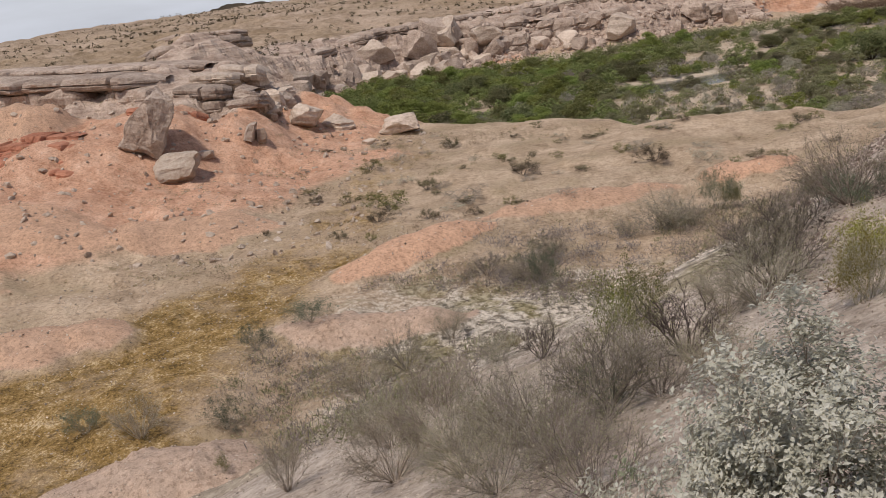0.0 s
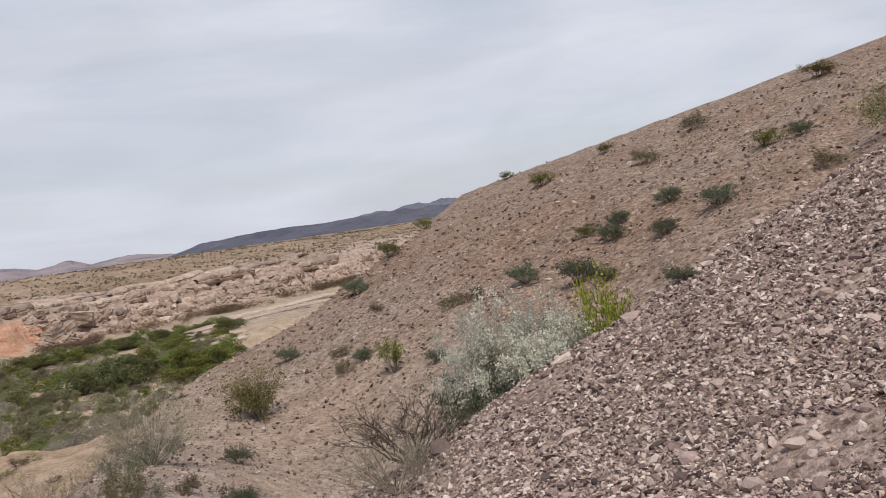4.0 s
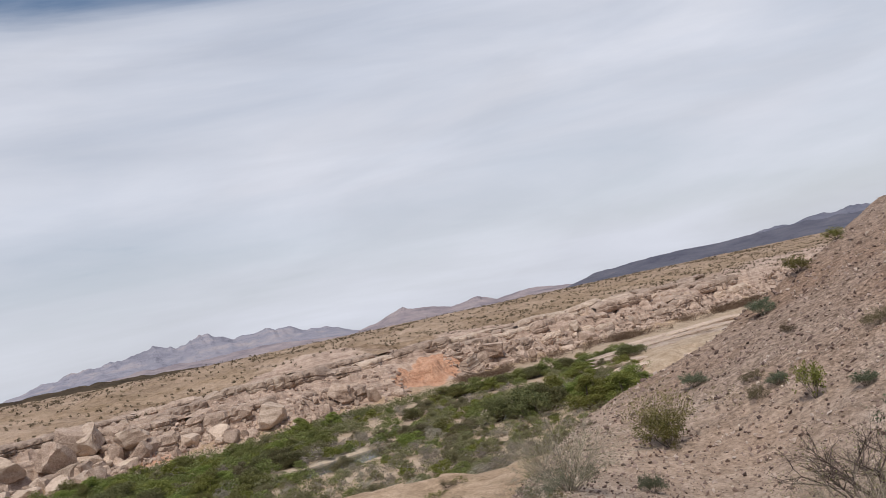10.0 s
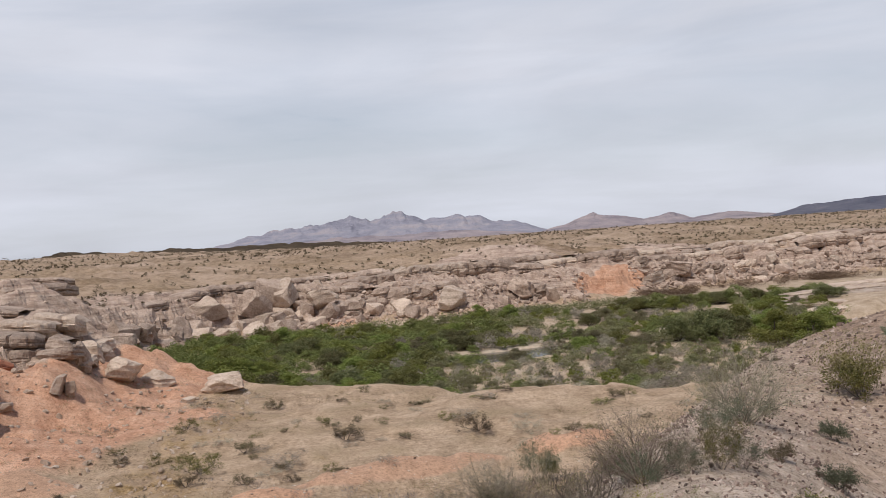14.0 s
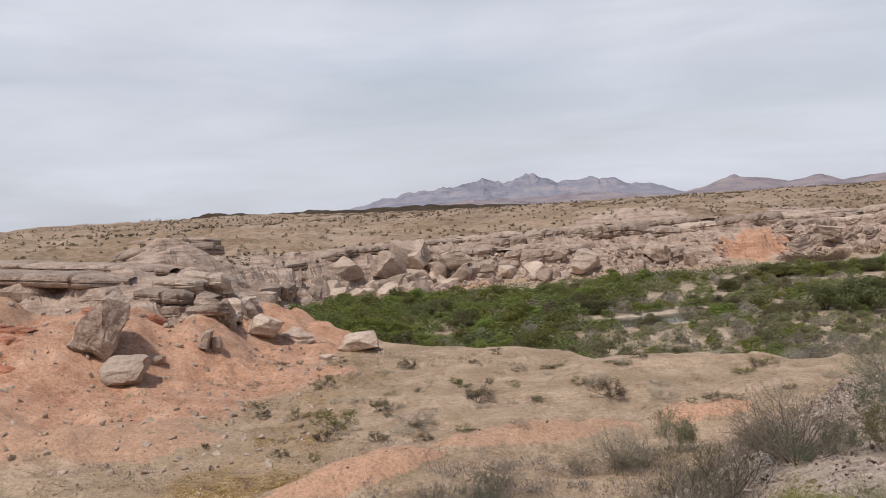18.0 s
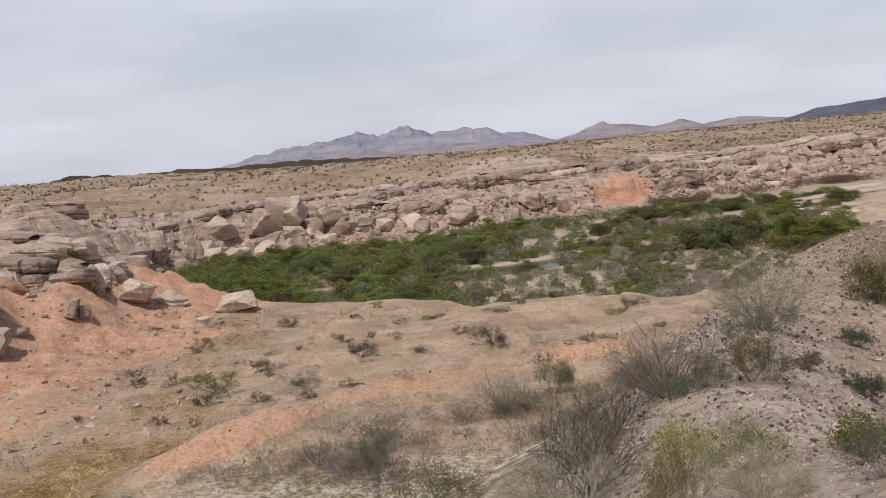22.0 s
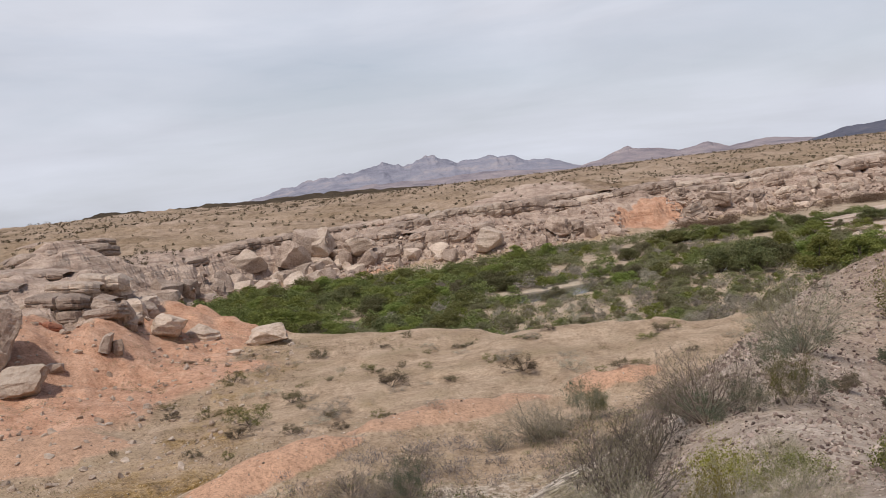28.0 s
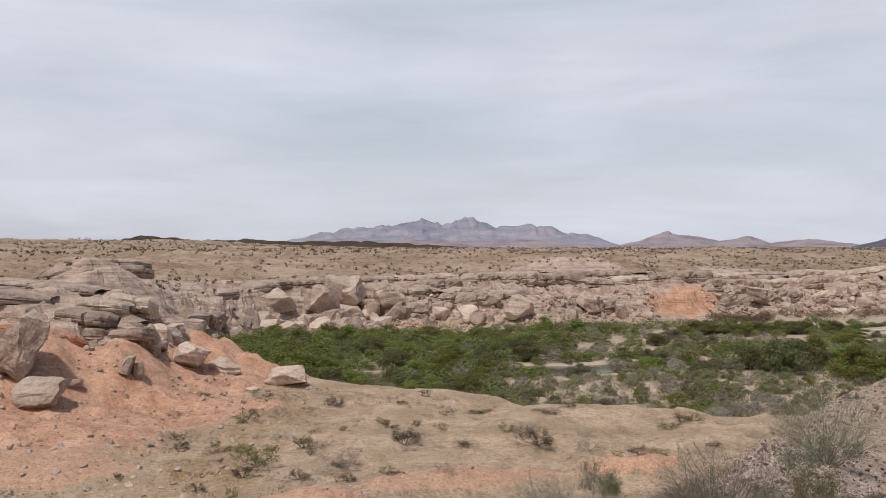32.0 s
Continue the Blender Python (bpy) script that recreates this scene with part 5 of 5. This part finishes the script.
for k, (x, y, w, h) in enumerate([(-1.08, 27.14, 1.35, 1.35), (0.10, 7.28, 0.66, 0.76), (-0.73, 9.99, 0.76, 0.52), (-5.80, 20.71, 1.92, 1.03), (-4.74, 21.65, 1.66, 1.21), (-11.15, 19.18, 1.66, 1.06), (-9.03, 19.47, 0.95, 0.81), (-9.50, 23.78, 1.02, 0.77), (-7.99, 24.65, 1.46, 0.69), (-3.69, 23.53, 1.29, 0.97), (-1.37, 11.08, 0.69, 0.46), (-7.94, 16.36, 0.33, 0.46), (-3.43, 7.99, 0.56, 0.68), (-12.89, 19.70, 1.11, 0.71)]):
    kind_ = ["l1", "l0", "d2", "d0", "d1", "d0", "l1", "l1", "l1", "d0", "d1", "l0", "d0", "l1"][k]
    (DEAD if kind_[0] == "d" else LEAFY).put(int(kind_[1]), x, y, ground_z(x, y), w * 0.6, h, 67 * k, 0, "bushes at the foot of the hill")
for k, (x, y, w, h) in enumerate([(-1.43, 6.57, 1.10, 0.72), (-0.63, 5.40, 0.94, 0.63), (-0.16, 5.54, 0.87, 0.59), (-0.92, 4.91, 0.88, 0.51), (-1.93, 6.49, 0.97, 0.58), (-0.34, 4.10, 0.80, 0.49), (-1.97, 9.57, 1.09, 0.61)]):
    DEAD.put(k % 2 if k != 2 else 2, x, y, ground_z(x, y), w * 0.62, h, 101 * k, 0, "bushes at the foot of the hill")
for k, (x, y, w, h) in enumerate([(3.09, 11.46, 0.80, 0.58), (3.49, 10.40, 0.60, 0.47), (3.73, 32.14, 2.27, 1.24), (2.13, 32.50, 1.66, 1.04), (-1.49, 28.10, 2.18, 1.45), (-2.96, 29.17, 2.07, 1.13), (-0.75, 30.60, 1.96, 1.18), (2.47, 7.11, 0.50, 0.36), (4.34, 10.77, 0.64, 0.50), (6.08, 33.49, 1.30, 1.30)]):
    kind_ = ["l1", "l1", "d0", "d1", "d0", "d1", "d0", "d0", "l1", "l0"][k]
    (DEAD if kind_[0] == "d" else LEAFY).put(int(kind_[1]), x, y, ground_z(x, y), w * 0.5, h * 0.75, 53 * k, 0, "bushes at the foot of the hill")
for kind_, x, y, w, h in (("d1", 1.25, 7.3, 1.0, 0.62), ("d2", 1.5, 7.9, 1.15, 0.62), ("d0", 1.0, 7.6, 0.7, 0.5), ("d2", 2.3, 10.4, 1.2, 0.66), ("d1", 2.05, 10.2, 0.8, 0.6), ("l1", 3.05, 11.3, 0.7, 0.45), ("l0", 0.5, 10.0, 0.7, 0.58), ("d1", 1.6, 5.75, 0.5, 0.5), ("l2", 1.52, 5.7, 0.42, 0.5), ("d0", 1.9, 5.3, 0.55, 0.36), ("l1", 2.38, 4.98, 0.36, 0.3),
                            ("d1", 0.2, 5.7, 0.8, 0.5), ("d1", -0.1, 6.4, 0.9, 0.55), ("d0", 0.55, 5.2, 0.7, 0.45), ("d1", -0.9, 6.2, 0.9, 0.5), ("d0", -2.3, 8.2, 0.9, 0.5), ("d2", 0.5, 6.4, 0.9, 0.55), ("d1", -0.45, 5.0, 0.8, 0.5), ("d0", -1.2, 5.6, 0.8, 0.5), ("d1", -2.7, 9.3, 1.0, 0.55), ("l1", -0.2, 5.8, 0.4, 0.35)):
    (DEAD if kind_[0] == "d" else LEAFY).put(int(kind_[1]), x, y, ground_z(x, y) - 0.02, w * 0.62, h, 360 * float(hash2(x, y, 3)), 0, "bushes at the foot of the hill")
# dry mats and tufts between them
rg4 = np.random.default_rng(41)
tx, ty = rg4.uniform(-13, 8, 5600), rg4.uniform(7, 34, 5600)
kk = land(tx, ty)[1]
sel = (vnoise(tx / 2.2, ty / 2.2, 66) > 0.0) & (kk["hummock"] < 0.2) & (np.where(ty < 15, tx < -1.2 - 0.1 * (15 - ty), tx < (ty - 15) * 0.8)) & (tx + 0.5 * ty > 1) & (to_line(tx, ty, WASH) > 4.2)
tx, ty = tx[sel], ty[sel]
third = len(tx) // 3
joined("dry_tufts", small_brush(tx[:third], ty[:third], rg4.uniform(0.12, 0.42, third), rg4, 46, 0.17, 0.75, 0.07, 1.3), TWIG, "low dry grey tufts at the foot of the hill", "dry grass")
joined("dry_tufts", small_brush(tx[third:2 * third], ty[third:2 * third], rg4.uniform(0.12, 0.4, third), rg4, 50, 0.15, 0.8, 0.08, 1.1), LILAC, "low lilac-grey tufts at the foot of the hill", "dry grass")
joined("dry_tufts", small_brush(tx[2 * third:], ty[2 * third:], rg4.uniform(0.1, 0.3, len(tx) - 2 * third), rg4, 40, 0.12, 0.85, 0.16, 1.2), OLIVE, "low olive tufts at the foot of the hill", "dry grass")
tx, ty = rg4.uniform(-22, 16, 2200), rg4.uniform(12, 64, 2200)
kk = land(tx, ty)[1]
sel = (to_line(tx, ty, WASH) < 5 + 5 * vnoise(tx / 4, ty / 4, 14)) & (kk["hummock"] < 0.3) & (kk["lip"] < 0) & (kk["prom"] < 0.2)
joined("wash_tufts", small_brush(tx[sel], ty[sel], rg4.uniform(0.08, 0.3, sel.sum()), rg4, 18, 0.11, 0.9, 0.2, 1.2), STRAW, "low ochre tufts along the dry wash", "dry grass")
tx, ty = rg4.uniform(-34, 20, 2600), rg4.uniform(26, 66, 2600)
kk = land(tx, ty)[1]
sel = (kk["lip"] < 1) & (vnoise(tx / 5, ty / 3, 15) > 0.1) & (kk["mound"] < 0.3)
joined("bench_tufts", small_brush(tx[sel], ty[sel], rg4.uniform(0.08, 0.28, sel.sum()), rg4, 26, 0.09, 0.7, 0.2), BROWN_BRUSH, "low dry tufts on the sandy bench", "dry grass")


# ================= silver bushes beside the camera =================
def facing_leaves(at, middle, size, rg):
    """Small oval leaves that turn their faces outwards and up."""
    n = len(at)
    nrm = at - middle
    nrm = nrm / np.linalg.norm(nrm, axis=1, keepdims=True) + [0, 0, 0.35] + rg.normal(size=(n, 3)) * 0.5
    nrm /= np.linalg.norm(nrm, axis=1, keepdims=True)
    s1 = np.cross(nrm, rg.normal(size=(n, 3)))
    s1 /= np.linalg.norm(s1, axis=1, keepdims=True) + 1e-9
    s2 = np.cross(nrm, s1)
    w = size * rg.uniform(0.5, 1.1, (n, 1))
    v = np.stack([at - s1 * w * 0.6, at - s2 * w * 0.32 + nrm * w * 0.12, at + s1 * w * 0.6, at + s2 * w * 0.32 + nrm * w * 0.12], 1).reshape(-1, 3)
    return v, np.arange(4 * n).reshape(n, 4)


def silver_bush(seed, leaf_a, leaf_b, x, y, wide, high, label, per=16, size=0.026, shade=0.4):
    rg = np.random.default_rng(seed)
    p0, p1, r0, r1, tips = branching(rg, 20, 1.25, 2, 3, 0.12, 0.012, 0.5)
    tall = np.percentile(tips[:, 2], 97)
    p0, p1, r0, r1, tips = p0 / tall, p1 / tall, r0 / tall, r1 / tall, tips / tall
    top = tagged(new("silver_bush"), label, "shrub")
    v, f = sticks(p0, p1, r0, r1)
    part("branchwork", mesh_of("branchwork", v, f, TWIG), top)
    # low tips take greener, darker leaves; the shade down there is in their colour
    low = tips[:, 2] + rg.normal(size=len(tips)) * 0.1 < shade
    for name, sel, m_, lab in (("foliage", ~low, leaf_a, "pale silver leaves"), ("foliage", low, leaf_b, "grey-green low leaves, darker with shade in their colour")):
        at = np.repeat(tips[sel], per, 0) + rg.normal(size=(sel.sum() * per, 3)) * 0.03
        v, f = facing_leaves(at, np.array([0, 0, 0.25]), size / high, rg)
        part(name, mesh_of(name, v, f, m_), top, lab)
    top.matrix_basis = pose(x, y, ground_z(x, y) - 0.02) @ Matrix.Diagonal((wide, wide, high, 1))
    return top


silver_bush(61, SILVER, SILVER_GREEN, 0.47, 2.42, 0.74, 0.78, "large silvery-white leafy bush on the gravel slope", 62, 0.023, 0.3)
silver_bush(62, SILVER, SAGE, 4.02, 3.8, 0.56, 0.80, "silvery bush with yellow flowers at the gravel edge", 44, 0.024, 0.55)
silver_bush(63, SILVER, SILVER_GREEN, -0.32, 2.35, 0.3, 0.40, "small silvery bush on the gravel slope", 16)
x, y = 4.55, 3.5
yb = plant("yellow_bush", "yellow-green bush beside the silvery one", "shrub", 64, 12, 0.7, 2, 2, 0.12, 0.012, TWIG, YELLOW, 12, 0.06, 0.05)
yb.matrix_basis = pose(x, y, ground_z(x, y)) @ Matrix.Diagonal((0.36, 0.36, 0.85, 1))
DEAD.put(2, 3.05, 3.75, ground_z(3.05, 3.75), 0.5, 0.36, 10, 0, "bushes at the foot of the hill")
DEAD.put(1, 2.75, 3.5, ground_z(2.75, 3.5), 0.4, 0.3, 70, 0, "bushes at the foot of the hill")
# dark hedge on the far bank
for k, (x, y) in enumerate([(38.53, 129.83), (41.25, 129.23), (44.56, 130.37), (47.74, 131.02), (50.41, 130.28), (53.30, 130.16), (55.88, 129.33), (58.41, 128.47), (61.11, 128.02), (63.55, 127.10), (59.29, 114.16), (36.28, 129.26)]):
    TREES.put((7, 0, 7, 1)[k % 4], x, y, ground_z(x, y), rng.uniform(4.2, 6.0), rng.uniform(2.3, 3.2), 77 * k, 0, "bushes on the river bed")
# matted lilac-grey brush behind the red hummock
mx_, my_ = rg4.normal(-0.7, 1.9, 100), rg4.normal(29.8, 1.9, 100)
joined("dry_tufts", small_brush(mx_, my_, rg4.uniform(0.15, 0.36, 100), rg4, 60, 0.22, 0.8, 0.07, 1.0), LILAC, "matted lilac-grey brush beside the red clay hummock", "dry grass")
# a bleached stalk on the gravel
stalk_at = np.array([(3.06, 0.76), (2.94, 0.71), (2.86, 0.67), (2.77, 0.65), (2.70, 0.64), (2.64, 0.61), (2.86, 0.67), (2.90, 0.78)])
stalk_at = np.stack([stalk_at[:, 0], stalk_at[:, 1], land(stalk_at[:, 0], stalk_at[:, 1])[0] + [0.03, 0.07, 0.10, 0.12, 0.06, 0.02, 0.10, 0.03]], 1)
v, f = sticks(stalk_at[[0, 1, 2, 3, 4, 6]], stalk_at[[1, 2, 3, 4, 5, 7]], [0.0035] * 6, [0.003] * 6)
tagged(new("dry_stalk", mesh_of("dry_stalk", v, f, BLEACHED)), "bleached dry stalk lying on the gravel", "dry stalk")


# ================= mountains =================
def far_range(name, label, dist, headings, rises, material, depth, seed, jag=0.09):
    """A mountain range: a ridge with spurs that falls to the plain on both sides."""
    hd = np.radians(np.linspace(headings[0], headings[-1], 420))
    crest = np.interp(np.degrees(hd), headings, rises)
    u = np.linspace(-1, 1, 41)
    H, U = np.meshgrid(hd, u, indexing="ij")
    C = np.repeat(crest[:, None], len(u), 1)
    spur = fbm(np.degrees(H) * 0.45 + 0.9 * U, U * 1.3 + 5, seed, 4, 0.45)
    shape = np.clip(1 - np.abs(U) ** 0.8, 0, 1)
    z = dist * np.radians(C) * (shape * (1 + 0.35 * spur * (1 - shape)) + jag * fbm(np.degrees(H) * 1.3 + 0.6 * U, U * 2, seed + 9, 4) * shape) - 9
    R = dist + U * depth
    v = np.stack([np.sin(H) * R, np.cos(H) * R, z], -1).reshape(-1, 3)
    i = np.arange(H.size).reshape(H.shape)
    f = np.stack([i[:-1, :-1], i[:-1, 1:], i[1:, 1:], i[1:, :-1]], -1).reshape(-1, 4)
    return tagged(new(name, mesh_of(name, v, f, material, True)), label, "mountain", kind="structure")


def far_material(name, stops, scale):
    n = Nodes(name)
    g = n.add("ShaderNodeNewGeometry")
    st = n.add("ShaderNodeMapping", Scale=(1, 1, 3.0))
    n.link(g.outputs["Position"], st.inputs["Vector"])
    c = n.ramp(n.noise(st.outputs["Vector"], scale, 8, 0.65), stops)
    n.bump(n.noise(st.outputs["Vector"], scale * 3, 6, 0.6), 0.8, 30.0)
    return n.done(c, 1.0, 0.0)


# range, ridge and foothills: the haze of distance is mixed into the rock colours
HAZED_ROCK = far_material("hazed_mountain", [(0.3, (0.20, 0.20, 0.25)), (0.5, (0.31, 0.305, 0.355)), (0.7, (0.43, 0.38, 0.39))], 0.006)
HAZED_LOW = far_material("hazed_foothill", [(0.3, (0.20, 0.18, 0.21)), (0.5, (0.33, 0.285, 0.30)), (0.7, (0.43, 0.365, 0.36))], 0.008)
# mesa and peaks: base colours turned blue to paint in the hazy air
HAZED_MESA = far_material("hazed_mesa", [(0.3, (0.10, 0.105, 0.14)), (0.6, (0.16, 0.16, 0.195)), (0.8, (0.24, 0.215, 0.225))], 0.008)
HAZED_PEAK = far_material("hazed_peak", [(0.3, (0.14, 0.15, 0.20)), (0.6, (0.21, 0.215, 0.265)), (0.8, (0.30, 0.28, 0.30))], 0.008)
FAR_HILL = far_material("far_dark_hill", [(0.3, (0.075, 0.058, 0.045)), (0.6, (0.13, 0.10, 0.07)), (0.8, (0.2, 0.15, 0.1))], 0.02)
far_range("backdrop_mountains", "distant mountain range, pale mauve with haze in its colour", 4300, [-13, -10.5, -8, -4.8, -3, -1.4, 0, 1.4, 3.4, 4.6, 5.8, 7.5, 9.1, 10.6, 12], [0.05, 0.42, 0.92, 1.38, 1.5, 1.78, 1.68, 1.88, 1.42, 1.4, 1.58, 1.15, 0.95, 0.4, 0.0], HAZED_ROCK, 520, 3, 0.11)
far_range("backdrop_foothills", "distant low pink foothills before the mountains, haze in their colour", 3500, [-9, -6, -2, 2, 5, 8, 11], [0.1, 0.4, 0.62, 0.5, 0.6, 0.35, 0.05], HAZED_LOW, 300, 13)
far_range("backdrop_ridge", "distant ridge on the plain, mauve with haze in its colour", 4000, [10.5, 12, 14, 15.5, 17, 18.8, 20, 21.5, 23, 24.5, 26], [0.1, 0.45, 1.02, 0.78, 0.5, 0.72, 0.35, 0.55, 0.5, 0.3, 0.0], HAZED_LOW, 350, 23)
far_range("backdrop_mesa", "long dark flat-topped mesa on the horizon, blued by haze in its colour", 3000, [24.2, 25.2, 26.5, 29, 32, 34.5, 36, 37.5, 39, 40.5, 44, 50, 56], [0.12, 0.4, 0.68, 0.86, 0.9, 0.86, 0.92, 0.95, 0.98, 0.95, 0.9, 0.85, 0.4], HAZED_MESA, 260, 33, 0.06)
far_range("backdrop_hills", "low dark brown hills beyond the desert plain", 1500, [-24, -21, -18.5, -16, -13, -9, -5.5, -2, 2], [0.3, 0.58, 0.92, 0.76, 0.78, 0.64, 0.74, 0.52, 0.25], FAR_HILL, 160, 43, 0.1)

far_range("backdrop_peaks", "jagged peaks beyond the mesa, blue-grey with haze in their colour", 3700, [33, 35, 36.2, 37.4, 38.2, 39.4, 40.6, 41.6, 43, 45, 48], [0.3, 0.7, 0.92, 1.08, 1.0, 1.2, 1.12, 1.25, 1.1, 0.9, 0.3], HAZED_PEAK, 300, 53, 0.07)

# ================= gravel of the near slope =================
STONES = [mesh_of("stone", v, f, STONE) for v, f in stone_shapes(8, 77)]
rg5 = np.random.default_rng(51)


def on_spur(n, inner, outer):
    a, r = np.radians(rg5.uniform(34, 88, n)), inner * (outer / inner) ** rg5.uniform(size=n)
    x, y = np.sin(a) * r, np.cos(a) * r
    ok = y - np.interp(x, SPUR_X, SPUR_Y) < 0.35
    return x[ok], y[ok]


sx, sy = on_spur(700, 2.2, 6.0)
sx, sy = sx[:280], sy[:280]
sz = land(sx, sy)[0]
for k in range(len(sx)):
    s = 0.026 + 0.06 * rg5.uniform() ** 2.5
    ob = new("stone", STONES[k % 8])
    ob.matrix_basis = pose(sx[k], sy[k], sz[k] + 0.1 * s, rg5.uniform(-25, 25), rg5.uniform(-25, 25), rg5.uniform(0, 360)) @ Matrix.Diagonal((s * rg5.uniform(0.9, 1.5), s, s * rg5.uniform(0.5, 0.8), 1))
    ob.parent = ground
# a row of larger stones along the edge of the spur
for k in range(20):
    x = 3.0 + 0.18 * k + rg5.normal() * 0.05
    y = np.interp(x, SPUR_X, SPUR_Y) - 0.12 + rg5.normal() * 0.14
    s = 0.04 + 0.10 * rg5.uniform() ** 2
    ob = new("stone", STONES[k % 8])
    ob.matrix_basis = pose(x, y, ground_z(x, y) + 0.12 * s, rg5.uniform(-25, 25), rg5.uniform(-25, 25), rg5.uniform(0, 360)) @ Matrix.Diagonal((s * 1.3, s, s * 0.6, 1))
    ob.parent = ground
gx_, gy_ = on_spur(7000, 1.7, 9.5)
joined("gravel", scatter_stones(gx_, gy_, 0.016 + 0.036 * rg5.uniform(size=len(gx_)) ** 3.0, rg5, SHAPES, 0.16), STONE, "mauve and brown stones on the near slope", "gravel")
gx_, gy_ = on_spur(100000, 1.7, 8.5)
patchy = vnoise(gx_ / 0.35, gy_ / 0.35, 611) + 0.5 * vnoise(gx_ / 1.1, gy_ / 1.1, 612) > -0.7
gx_, gy_ = gx_[patchy], gy_[patchy]
joined("gravel", scatter_stones(gx_, gy_, (0.008 + 0.019 * rg5.uniform(size=len(gx_)) ** 2.2) * (0.75 + 0.09 * np.hypot(gx_, gy_)), rg5, CHIPS, 0.06), STONE, "fine mauve and brown gravel on the near slope", "gravel")
# scree of the farther slope
a_, r_ = np.radians(rg5.uniform(12, 84, 46000)), 6 * (66 / 6) ** (rg5.uniform(size=46000) ** 0.7)
cx, cy = np.sin(a_) * r_, np.cos(a_) * r_
kk = land(cx, cy)[1]
sel = (kk["on"] > 0.6) & (kk["past"] > 0.3)
joined("scree", scatter_stones(cx[sel], cy[sel], (0.03 + 0.16 * rg5.uniform(size=sel.sum()) ** 3.6) * (0.16 + np.minimum(r_[sel], 44) / 34) * (1 - 0.45 * sstep(56, 63, cx[sel] + 0.45 * cy[sel])), rg5, CHIPS, 0.15), SCREE, "loose stones on the hillside", "scree")
a_, r_ = np.radians(rg5.uniform(-36, 52, 36000)), 3 * (40 / 3) ** rg5.uniform(size=36000) ** 0.8
cx, cy = np.sin(a_) * r_, np.cos(a_) * r_
joined("pebbles", scatter_stones(cx, cy, (0.009 + 0.028 * rg5.uniform(size=36000) ** 3) * (0.4 + r_ / 13), rg5, CHIPS, 0.15), PEBBLE, "scattered pebbles on the lower ground", "pebbles")
